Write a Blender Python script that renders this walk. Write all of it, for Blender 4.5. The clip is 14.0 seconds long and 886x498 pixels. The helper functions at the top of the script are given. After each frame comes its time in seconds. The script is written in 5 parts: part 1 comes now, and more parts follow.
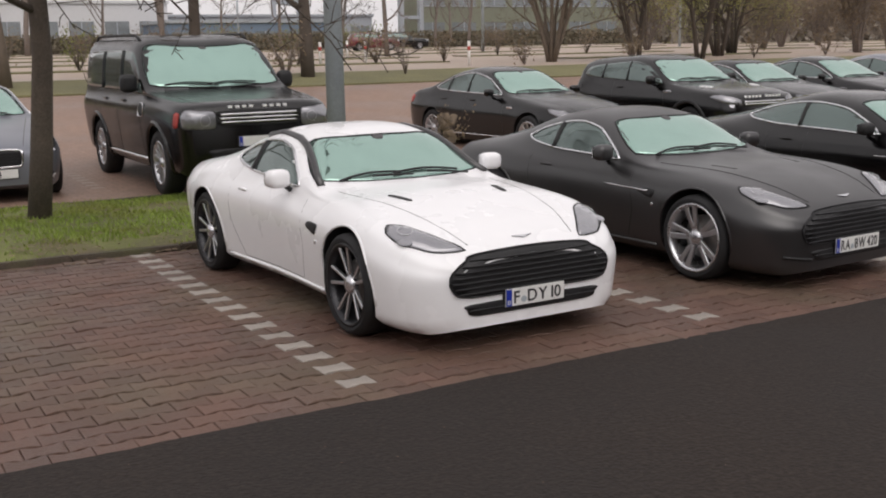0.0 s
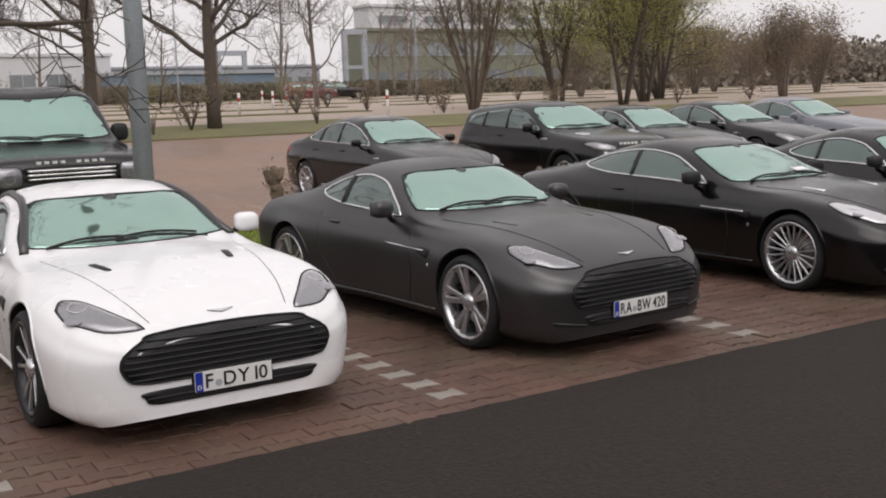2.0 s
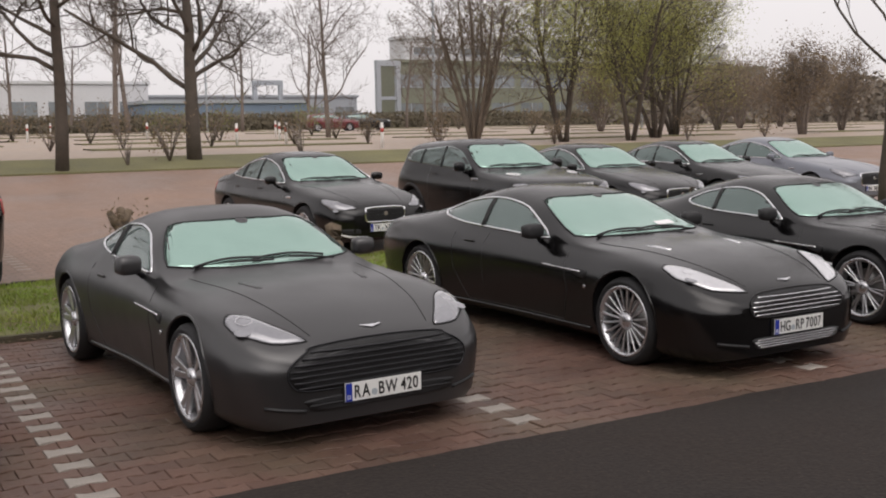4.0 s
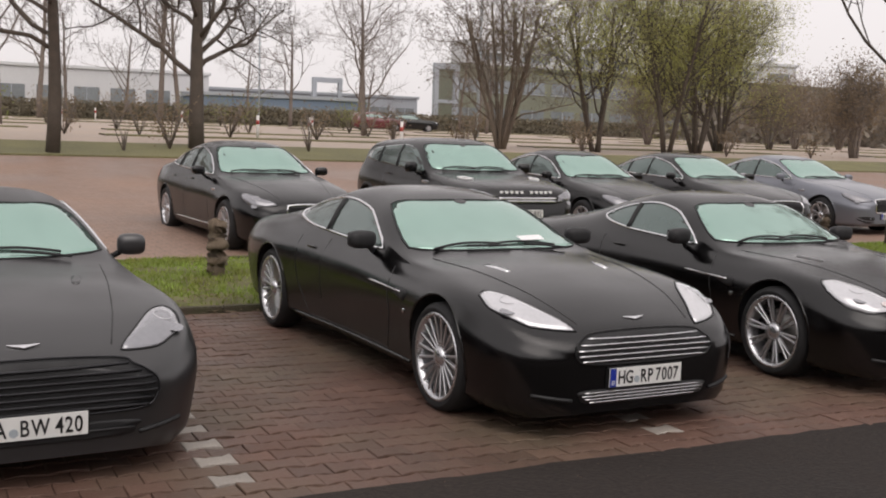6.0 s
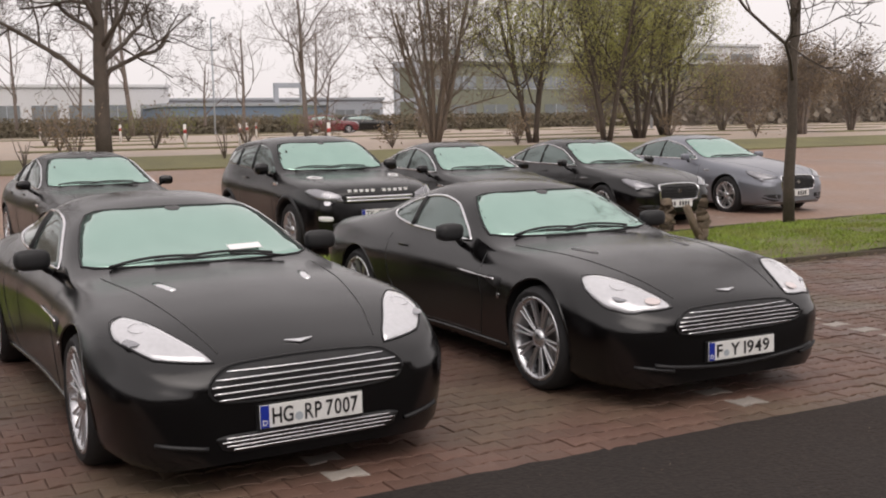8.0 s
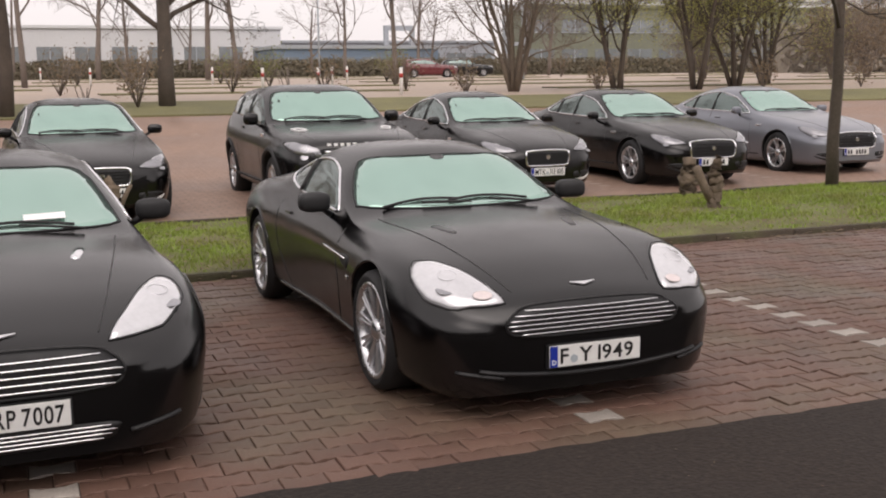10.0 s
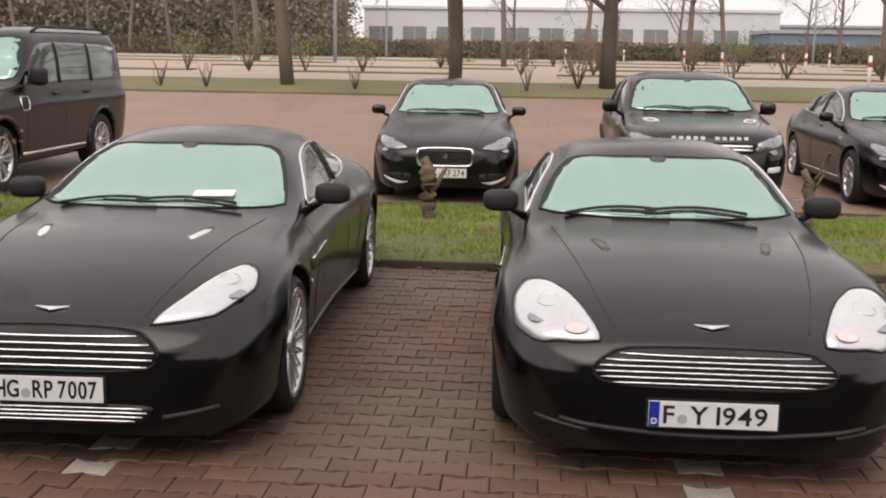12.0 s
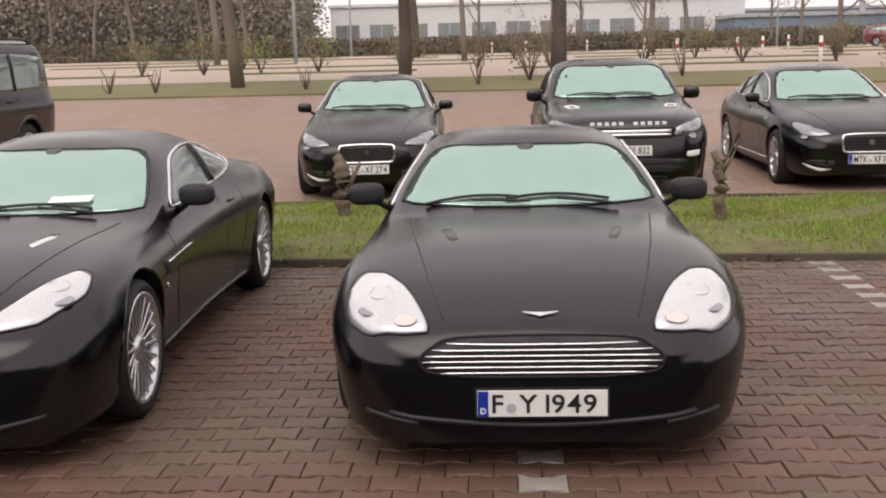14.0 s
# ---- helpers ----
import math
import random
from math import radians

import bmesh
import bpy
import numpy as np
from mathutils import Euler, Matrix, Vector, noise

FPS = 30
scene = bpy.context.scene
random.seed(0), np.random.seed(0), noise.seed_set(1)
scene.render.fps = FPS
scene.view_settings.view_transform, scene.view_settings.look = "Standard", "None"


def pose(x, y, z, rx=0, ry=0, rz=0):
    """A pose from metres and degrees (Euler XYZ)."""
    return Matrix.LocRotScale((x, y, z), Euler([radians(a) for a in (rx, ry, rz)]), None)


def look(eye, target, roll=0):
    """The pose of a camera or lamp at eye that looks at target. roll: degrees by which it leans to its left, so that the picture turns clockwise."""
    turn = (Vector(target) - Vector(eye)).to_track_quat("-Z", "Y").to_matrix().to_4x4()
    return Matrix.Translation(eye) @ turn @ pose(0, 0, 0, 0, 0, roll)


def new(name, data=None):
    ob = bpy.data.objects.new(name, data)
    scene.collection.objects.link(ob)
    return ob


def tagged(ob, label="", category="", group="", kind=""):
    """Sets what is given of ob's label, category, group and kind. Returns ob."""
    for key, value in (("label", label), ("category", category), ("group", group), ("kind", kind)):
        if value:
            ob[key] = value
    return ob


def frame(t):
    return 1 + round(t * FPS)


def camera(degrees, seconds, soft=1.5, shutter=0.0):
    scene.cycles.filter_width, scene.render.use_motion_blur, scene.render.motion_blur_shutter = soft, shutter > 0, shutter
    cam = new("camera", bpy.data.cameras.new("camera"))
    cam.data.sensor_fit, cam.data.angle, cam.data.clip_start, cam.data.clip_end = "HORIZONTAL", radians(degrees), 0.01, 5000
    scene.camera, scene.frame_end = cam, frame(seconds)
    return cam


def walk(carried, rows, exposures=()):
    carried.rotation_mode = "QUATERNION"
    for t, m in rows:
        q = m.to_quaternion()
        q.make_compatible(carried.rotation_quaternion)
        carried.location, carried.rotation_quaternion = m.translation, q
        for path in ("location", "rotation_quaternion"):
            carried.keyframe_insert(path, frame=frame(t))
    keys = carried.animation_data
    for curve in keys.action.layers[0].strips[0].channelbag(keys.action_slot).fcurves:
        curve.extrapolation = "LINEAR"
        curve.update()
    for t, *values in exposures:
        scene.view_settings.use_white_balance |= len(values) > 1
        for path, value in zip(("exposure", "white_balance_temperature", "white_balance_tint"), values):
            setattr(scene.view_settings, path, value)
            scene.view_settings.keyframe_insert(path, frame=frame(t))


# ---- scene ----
cam = camera(44.8, 14.0, soft=2.0)
PATH = [
    (0, (-12.868, -5.308, 1.835), (-11.883, -3.607, 1.465), -1.1),
    (0.5, (-12.69, -5.272, 1.82), (-11.708, -3.572, 1.438), -2.6),
    (1, (-12.3, -5.489, 1.888), (-11.304, -3.785, 1.569), -2.7),
    (1.5, (-11.77, -5.454, 1.831), (-10.652, -3.82, 1.546), -1.2),
    (2, (-11.178, -5.386, 1.797), (-10.118, -3.714, 1.512), -1.8),
    (2.5, (-10.673, -5.543, 1.857), (-9.719, -3.806, 1.591), -2.3),
    (3, (-10.098, -5.493, 1.839), (-9.099, -3.781, 1.569), -1.2),
    (3.5, (-9.498, -5.528, 1.84), (-8.527, -3.798, 1.587), -1.5),
    (4, (-8.914, -5.502, 1.83), (-7.918, -3.782, 1.604), -1.0),
    (4.2, (-8.664, -5.439, 1.814), (-7.636, -3.739, 1.581), -1.9),
    (6.3, (-6.277, -4.971, 1.69), (-5.392, -3.19, 1.478), 2.1),
    (6.5, (-6.064, -4.96, 1.681), (-5.187, -3.175, 1.468), 1.3),
    (7, (-5.567, -4.976, 1.74), (-4.72, -3.181, 1.499), 0.5),
    (7.5, (-5.049, -4.891, 1.677), (-4.13, -3.129, 1.446), 0.2),
    (8, (-4.528, -4.79, 1.652), (-3.603, -3.03, 1.433), -1.2),
    (8.2, (-4.332, -4.764, 1.718), (-3.425, -2.999, 1.471), -0.5),
    (10.3, (-2.329, -4.57, 1.7), (-1.706, -2.699, 1.367), -1.0),
    (10.5, (-2.112, -4.503, 1.682), (-1.584, -2.605, 1.339), -0.6),
    (11, (-1.626, -4.457, 1.706), (-1.207, -2.535, 1.347), -0.2),
    (11.5, (-1.222, -4.129, 1.658), (-1.123, -2.165, 1.297), 0.5),
    (12, (-0.79, -4.262, 1.735), (-0.938, -2.298, 1.386), 0.9),
    (12.5, (-0.518, -4.178, 1.724), (-0.612, -2.211, 1.377), 0.9),
    (13, (-0.318, -4.141, 1.727), (-0.404, -2.171, 1.393), -0.5),
    (13.5, (-0.139, -4.224, 1.758), (-0.212, -2.257, 1.407), -2.2),
    (14, (-0.147, -4.143, 1.704), (-0.259, -2.178, 1.349), -1.4),
]
walk(cam, [(t, look(eye, target, roll)) for t, eye, target, roll in PATH],
     exposures=[(0, 0.0, 6560, 14), (3, 0.04, 6580, 14), (7, 0.12, 6720, 15), (11, 0.32, 6820, 17), (14, 0.42, 6880, 17)])



# ---------------- light ----------------
world = bpy.data.worlds.new("world")
scene.world = world
world.use_nodes = True
wn, wl = world.node_tree.nodes, world.node_tree.links
sky = wn.new("ShaderNodeTexSky")
sky.sky_type, sky.sun_disc = "NISHITA", False
sky.sun_elevation, sky.sun_rotation = radians(55), radians(197)
sky.air_density, sky.dust_density = 1.0, 4.0
cloud = wn.new("ShaderNodeHueSaturation")
cloud.inputs["Saturation"].default_value = 0.12
veil = wn.new("ShaderNodeMix")
veil.data_type = "RGBA"
veil.inputs[0].default_value = 0.6
veil.inputs[7].default_value = (13.2, 12.9, 12.9, 1)
wl.new(sky.outputs[0], cloud.inputs["Color"])
wl.new(cloud.outputs[0], veil.inputs[6])
wl.new(veil.outputs[2], wn["Background"].inputs[0])
wn["Background"].inputs[1].default_value = 0.09
sun = new("sun", bpy.data.lights.new("sun", "SUN"))
sun.data.energy, sun.data.angle, sun.data.color = 0.95, radians(60), (1, 0.96, 0.9)
sun.matrix_world = look((0, 0, 30), (6, 20, 0))

# ---------------- materials ----------------
def mat(name, color, rough=0.6, metal=0.0, var=0.25, scale=6.0, fine=60.0, bump=0.0, coat=0.0, random_tone=0.0, rough_var=0.1, spec=0.5, second=None, second_scale=0.8, second_share=0.5):
    """Principled surface with two scales of tone, a fine relief and, if asked, a tone of its own for each object."""
    m = bpy.data.materials.new(name)
    m.use_nodes = True
    n, l = m.node_tree.nodes, m.node_tree.links
    p = n["Principled BSDF"]
    p.inputs["Roughness"].default_value, p.inputs["Metallic"].default_value = rough, metal
    p.inputs["Coat Weight"].default_value, p.inputs["Coat Roughness"].default_value = coat, 0.06
    p.inputs["Specular IOR Level"].default_value = spec
    tc = n.new("ShaderNodeTexCoord")
    big, small = n.new("ShaderNodeTexNoise"), n.new("ShaderNodeTexNoise")
    big.inputs["Scale"].default_value, small.inputs["Scale"].default_value = scale, fine
    big.inputs["Detail"].default_value = small.inputs["Detail"].default_value = 4
    for t in (big, small):
        l.new(tc.outputs["Object"], t.inputs["Vector"])
    add = n.new("ShaderNodeMath")
    add.operation = "ADD"
    l.new(big.outputs[0], add.inputs[0]), l.new(small.outputs[0], add.inputs[1])
    tone = n.new("ShaderNodeMapRange")
    tone.inputs[1].default_value, tone.inputs[2].default_value = 0.6, 1.4
    tone.inputs[3].default_value, tone.inputs[4].default_value = 1 - var, 1 + var
    l.new(add.outputs[0], tone.inputs[0])
    last = tone.outputs[0]
    if random_tone:
        info, mul, rng = n.new("ShaderNodeObjectInfo"), n.new("ShaderNodeMath"), n.new("ShaderNodeMapRange")
        geo, mul2, rng2 = n.new("ShaderNodeNewGeometry"), n.new("ShaderNodeMath"), n.new("ShaderNodeMapRange")
        for r in (rng, rng2):
            r.inputs[3].default_value, r.inputs[4].default_value = 1 - random_tone, 1 + random_tone
        mul.operation = mul2.operation = "MULTIPLY"
        l.new(info.outputs["Random"], rng.inputs[0]), l.new(geo.outputs["Random Per Island"], rng2.inputs[0])
        l.new(last, mul.inputs[0]), l.new(rng.outputs[0], mul.inputs[1])
        l.new(mul.outputs[0], mul2.inputs[0]), l.new(rng2.outputs[0], mul2.inputs[1])
        last = mul2.outputs[0]
    col = n.new("ShaderNodeVectorMath")
    col.operation = "SCALE"
    col.inputs[0].default_value = color
    l.new(last, col.inputs["Scale"])
    if second:
        patchy, ramp, mx = n.new("ShaderNodeTexNoise"), n.new("ShaderNodeMapRange"), n.new("ShaderNodeMix")
        patchy.inputs["Scale"].default_value, patchy.inputs["Detail"].default_value = second_scale, 5
        geo2 = n.new("ShaderNodeNewGeometry")
        l.new(geo2.outputs["Position"], patchy.inputs["Vector"])
        ramp.inputs[1].default_value, ramp.inputs[2].default_value = 0.45, 0.68
        ramp.inputs[3].default_value, ramp.inputs[4].default_value = 0.0, second_share
        mx.data_type = "RGBA"
        col2 = n.new("ShaderNodeVectorMath")
        col2.operation = "SCALE"
        col2.inputs[0].default_value = second
        l.new(last, col2.inputs["Scale"])
        l.new(patchy.outputs[0], ramp.inputs[0]), l.new(ramp.outputs[0], mx.inputs[0])
        l.new(col.outputs[0], mx.inputs[6]), l.new(col2.outputs[0], mx.inputs[7])
        l.new(mx.outputs[2], p.inputs["Base Color"])
    else:
        l.new(col.outputs[0], p.inputs["Base Color"])
    if rough_var:
        rr = n.new("ShaderNodeMapRange")
        rr.inputs[1].default_value, rr.inputs[2].default_value = 0.3, 0.7
        rr.inputs[3].default_value, rr.inputs[4].default_value = max(0.02, rough - rough_var), min(1, rough + rough_var)
        l.new(big.outputs[0], rr.inputs[0]), l.new(rr.outputs[0], p.inputs["Roughness"])
    if bump:
        b = n.new("ShaderNodeBump")
        b.inputs["Strength"].default_value, b.inputs["Distance"].default_value = bump, 0.01
        l.new(small.outputs[0], b.inputs["Height"]), l.new(b.outputs[0], p.inputs["Normal"])
    return m


WHITE = mat("white_paint", (0.83, 0.83, 0.84), 0.28, var=0.02, scale=2, fine=8, coat=0.5, rough_var=0.04)
BLACK = mat("black_paint", (0.0020, 0.0017, 0.0020), 0.21, var=0.3, scale=2, fine=200, coat=0.0, rough_var=0.06, spec=0.62)
GREYP = mat("dark_grey_paint", (0.015, 0.014, 0.015), 0.34, spec=1.0, metal=0.0, var=0.2, scale=2, fine=300, coat=0.0, rough_var=0.06)
SILVER = mat("silver_paint", (0.20, 0.21, 0.24), 0.35, metal=0.45, var=0.08, scale=2, fine=300, coat=0.4, rough_var=0.05)
REDP = mat("red_paint", (0.13, 0.02, 0.025), 0.3, var=0.1, scale=2, coat=0.5)
CHROME = mat("chrome", (0.82, 0.82, 0.84), 0.12, metal=1.0, var=0.05, rough_var=0.04)
ALLOY = mat("alloy", (0.60, 0.60, 0.62), 0.28, metal=0.9, var=0.1, rough_var=0.06)
ALLOYD = mat("dark_alloy", (0.03, 0.03, 0.033), 0.35, metal=0.6, var=0.2)
RUBBER = mat("rubber", (0.012, 0.012, 0.013), 0.75, var=0.3, fine=120, bump=0.1)
PLASTIC = mat("black_plastic", (0.01, 0.01, 0.011), 0.6, var=0.2, fine=200)
DISC = mat("brake_disc", (0.28, 0.27, 0.26), 0.4, metal=0.8, var=0.2)
# Reflections put into the base colour: green sky on windscreens, dark trees on sides.
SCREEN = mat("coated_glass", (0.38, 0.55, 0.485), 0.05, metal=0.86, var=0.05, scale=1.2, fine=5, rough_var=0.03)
GLASS = mat("dark_glass", (0.16, 0.20, 0.19), 0.05, metal=0.7, var=0.1, scale=2, fine=6, rough_var=0.02)
LENS = mat("lamp_lens", (0.64, 0.64, 0.66), 0.14, metal=0.5, var=0.10, scale=4, fine=40, coat=1.0, rough_var=0.05)
LENSG = mat("smoked_lamp_lens", (0.30, 0.30, 0.32), 0.14, metal=0.6, var=0.10, scale=4, fine=40, coat=1.0, rough_var=0.05)
AMBER = mat("indicator_lens", (0.64, 0.56, 0.55), 0.2, var=0.1, coat=0.8)
PLATEW = mat("plate_white", (0.72, 0.72, 0.70), 0.4, var=0.05, fine=30)
PLATEB = mat("plate_blue", (0.01, 0.03, 0.30), 0.4, var=0.05)
INK = mat("plate_ink", (0.012, 0.012, 0.012), 0.5, var=0.1)
# Flat white for paper and bright parts, and for sky mirrored in chrome blades.
FLAT_WHITE = mat("paper", (0.8, 0.8, 0.8), 0.6, var=0.04)
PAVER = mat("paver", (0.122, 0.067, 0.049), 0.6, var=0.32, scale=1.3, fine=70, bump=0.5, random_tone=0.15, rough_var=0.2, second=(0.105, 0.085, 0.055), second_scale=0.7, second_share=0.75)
PAVERW = mat("marking_paver", (0.29, 0.26, 0.23), 0.65, var=0.35, scale=5, fine=60, bump=0.4, random_tone=0.12)
JOINT = mat("joint_sand", (0.075, 0.050, 0.038), 0.9, var=0.4, scale=1.5, fine=90, bump=0.5)
ASPHALT = mat("asphalt", (0.0200, 0.0150, 0.0125), 0.9, spec=0.3, var=0.55, scale=0.5, fine=45, bump=1.0, rough_var=0.15, second=(0.042, 0.032, 0.026), second_scale=28, second_share=0.45)
KERB = mat("kerb_stone", (0.065, 0.050, 0.036), 0.9, var=0.45, scale=3, fine=50, bump=0.6, random_tone=0.2, second=(0.07, 0.075, 0.03), second_scale=2.5, second_share=0.7)
SOIL = mat("soil", (0.13, 0.14, 0.045), 0.95, var=0.4, scale=1.5, fine=30, bump=0.8, second=(0.11, 0.085, 0.05), second_scale=1.6, second_share=0.8)
LAWN = mat("far_lawn", (0.15, 0.14, 0.065), 0.95, var=0.4, scale=0.6, fine=20, bump=0.5)
STUMPBARK = mat("stump_bark", (0.145, 0.11, 0.078), 0.9, var=0.5, scale=9, fine=60, bump=0.9)
BARK = mat("bark", (0.085, 0.068, 0.054), 0.9, var=0.4, scale=4, fine=40, bump=0.9)
BARKP = mat("pale_bark", (0.15, 0.12, 0.092), 0.9, var=0.3, scale=4, fine=40, bump=0.7)
# Bark of far trees and shrubs, paled to put distance haze into the colour.
HAZE_TWIG = mat("twig", (0.17, 0.14, 0.12), 0.9, var=0.3)
STEEL = mat("galvanised_steel", (0.36, 0.40, 0.43), 0.55, metal=0.0, var=0.15, scale=3, fine=30)
CONCRETE = mat("pale_wall", (0.62, 0.62, 0.63), 0.8, var=0.06, scale=0.2, fine=3)
GREYWALL = mat("grey_wall", (0.36, 0.38, 0.41), 0.8, var=0.08, scale=0.2, fine=3)
OLIVE = mat("olive_wall", (0.20, 0.205, 0.155), 0.8, var=0.12, scale=0.3, fine=3)
# Window glass lightened in its colour to stand for haze over the buildings.
WINDOW = mat("far_window", (0.24, 0.26, 0.27), 0.15, metal=0.2, var=0.2, scale=0.4, fine=3)
BLUEW = mat("blue_wall", (0.16, 0.21, 0.28), 0.7, var=0.1)
# Brown hedge, its tone raised a little in place of pale distance haze.
HEDGE = mat("hedge_leaf", (0.13, 0.11, 0.075), 0.9, var=0.4, scale=1, fine=12, random_tone=0.35)
WOOD = mat("wood_foliage", (0.20, 0.175, 0.145), 0.95, var=0.35, scale=0.4, fine=6, random_tone=0.35)
LEAF = mat("spring_leaf", (0.46, 0.46, 0.16), 0.8, var=0.3, random_tone=0.3)
BRUSH = mat("brush_leaf", (0.20, 0.15, 0.10), 0.9, var=0.3, random_tone=0.3)
SHOOT = mat("shoot_leaf", (0.20, 0.22, 0.08), 0.85, var=0.3, random_tone=0.3)
POSTRED = mat("bollard_red", (0.42, 0.05, 0.04), 0.5, var=0.1)
POSTWHITE = mat("bollard_white", (0.7, 0.68, 0.65), 0.5, var=0.1)


def translucent(m, color, share=0.45):
    """Lets part of the light through thin leaves."""
    n, l = m.node_tree.nodes, m.node_tree.links
    out = n["Material Output"]
    tr, mx = n.new("ShaderNodeBsdfTranslucent"), n.new("ShaderNodeMixShader")
    tr.inputs[0].default_value = (*color, 1)
    mx.inputs[0].default_value = share
    l.new(n["Principled BSDF"].outputs[0], mx.inputs[1]), l.new(tr.outputs[0], mx.inputs[2]), l.new(mx.outputs[0], out.inputs[0])


translucent(LEAF, (0.42, 0.42, 0.12))
translucent(SHOOT, (0.3, 0.32, 0.1))
translucent(BRUSH, (0.26, 0.2, 0.13), 0.35)


def grass_mat():
    m = mat("grass", (0.185, 0.265, 0.05), 0.85, var=0.4, scale=0.9, fine=8, random_tone=0.45, second=(0.20, 0.17, 0.07), second_scale=1.6, second_share=0.8)
    translucent(m, (0.28, 0.34, 0.06), 0.4)
    return m


GRASS = grass_mat()


def lot_mat():
    """Block paving seen from afar: brick courses with joints."""
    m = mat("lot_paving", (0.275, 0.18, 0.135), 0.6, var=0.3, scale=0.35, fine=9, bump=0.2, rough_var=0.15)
    n, l = m.node_tree.nodes, m.node_tree.links
    p = n["Principled BSDF"]
    src = p.inputs["Base Color"].links[0].from_socket
    br = n.new("ShaderNodeTexBrick")
    br.inputs["Scale"].default_value = 1.0
    br.inputs["Brick Width"].default_value, br.inputs["Row Height"].default_value, br.inputs["Mortar Size"].default_value = 0.2, 0.14, 0.012
    br.inputs["Color1"].default_value, br.inputs["Color2"].default_value = (1, 1, 1, 1), (0.88, 0.87, 0.87, 1)
    br.inputs["Mortar"].default_value = (0.68, 0.68, 0.68, 1)
    tc = n.new("ShaderNodeTexCoord")
    l.new(tc.outputs["Object"], br.inputs["Vector"])
    mx = n.new("ShaderNodeMix")
    mx.data_type, mx.blend_type = "RGBA", "MULTIPLY"
    mx.inputs[0].default_value = 1
    l.new(src, mx.inputs[6]), l.new(br.outputs[0], mx.inputs[7]), l.new(mx.outputs[2], p.inputs["Base Color"])
    return m


LOT = lot_mat()
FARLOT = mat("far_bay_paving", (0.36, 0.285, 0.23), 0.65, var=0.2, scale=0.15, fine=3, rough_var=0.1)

# ---------------- mesh helpers ----------------
def mesh_of(name, verts, faces, material, smooth=False):
    me = bpy.data.meshes.new(name)
    me.from_pydata([tuple(v) for v in verts], [], faces)
    me.materials.append(material)
    if smooth:
        me.polygons.foreach_set("use_smooth", [True] * len(me.polygons))
    me.update()
    return me


def part_mesh(name, me, parent, label=""):
    ob = new(name, me)
    ob.parent = parent
    if label:
        tagged(ob, label)
    return ob


def part(name, bm, material, parent, label="", smooth=False):
    """Links a bmesh as one mesh object under a thing or a part."""
    me = bpy.data.meshes.new(name)
    bm.to_mesh(me)
    bm.free()
    me.materials.append(material)
    if smooth:
        me.polygons.foreach_set("use_smooth", [True] * len(me.polygons))
    return part_mesh(name, me, parent, label)


def block(bm, x0, x1, y0, y1, z0, z1, bevel=0.0):
    r = bmesh.ops.create_cube(bm, size=1)
    for v in r["verts"]:
        v.co = Vector(((x0 + x1) / 2 + v.co.x * (x1 - x0), (y0 + y1) / 2 + v.co.y * (y1 - y0), (z0 + z1) / 2 + v.co.z * (z1 - z0)))
    if bevel:
        es = list({e for v in r["verts"] for e in v.link_edges})
        bmesh.ops.bevel(bm, geom=es, offset=bevel, segments=2, affect="EDGES")


def boxed(x0, x1, y0, y1, z0, z1, bevel=0.0):
    bm = bmesh.new()
    block(bm, x0, x1, y0, y1, z0, z1, bevel)
    return bm


def tube(points, radius, sides=6, closed=False, taper=None):
    """Vertices and faces of a tube along points."""
    pts = [Vector(p) for p in points]
    verts, faces, n = [], [], len(points)
    for i, p in enumerate(pts):
        a, b = pts[(i - 1) % n if closed else max(i - 1, 0)], pts[(i + 1) % n if closed else min(i + 1, n - 1)]
        d = (b - a).normalized() if (b - a).length > 1e-9 else Vector((0, 0, 1))
        u = d.cross(Vector((0, 0, 1)) if abs(d.z) < 0.9 else Vector((1, 0, 0))).normalized()
        w = d.cross(u)
        r = radius if taper is None else radius + (taper - radius) * i / (n - 1)
        for k in range(sides):
            a2 = 2 * math.pi * k / sides
            verts.append(p + (u * math.cos(a2) + w * math.sin(a2)) * r)
    for i in range(n if closed else n - 1):
        j = (i + 1) % n
        for k in range(sides):
            k2 = (k + 1) % sides
            faces.append((i * sides + k, i * sides + k2, j * sides + k2, j * sides + k))
    if not closed:
        faces.append(tuple(range(sides - 1, -1, -1)))
        faces.append(tuple((n - 1) * sides + k for k in range(sides)))
    return verts, faces


def tube_part(name, points, radius, material, parent, label="", sides=6, closed=False, taper=None):
    v, f = tube(points, radius, sides, closed, taper)
    return part_mesh(name, mesh_of(name, v, f, material, True), parent, label)


def lathe(name, profile, material, steps=40):
    """Turns a profile of (radius, x) round the x axis."""
    verts, faces, n = [], [], len(profile)
    for s in range(steps):
        a = 2 * math.pi * s / steps
        verts += [(x, r * math.cos(a), r * math.sin(a)) for r, x in profile]
    for s in range(steps):
        t = (s + 1) % steps
        for i in range(n - 1):
            faces.append((s * n + i, s * n + i + 1, t * n + i + 1, t * n + i))
    return mesh_of(name, verts, faces, material, True)


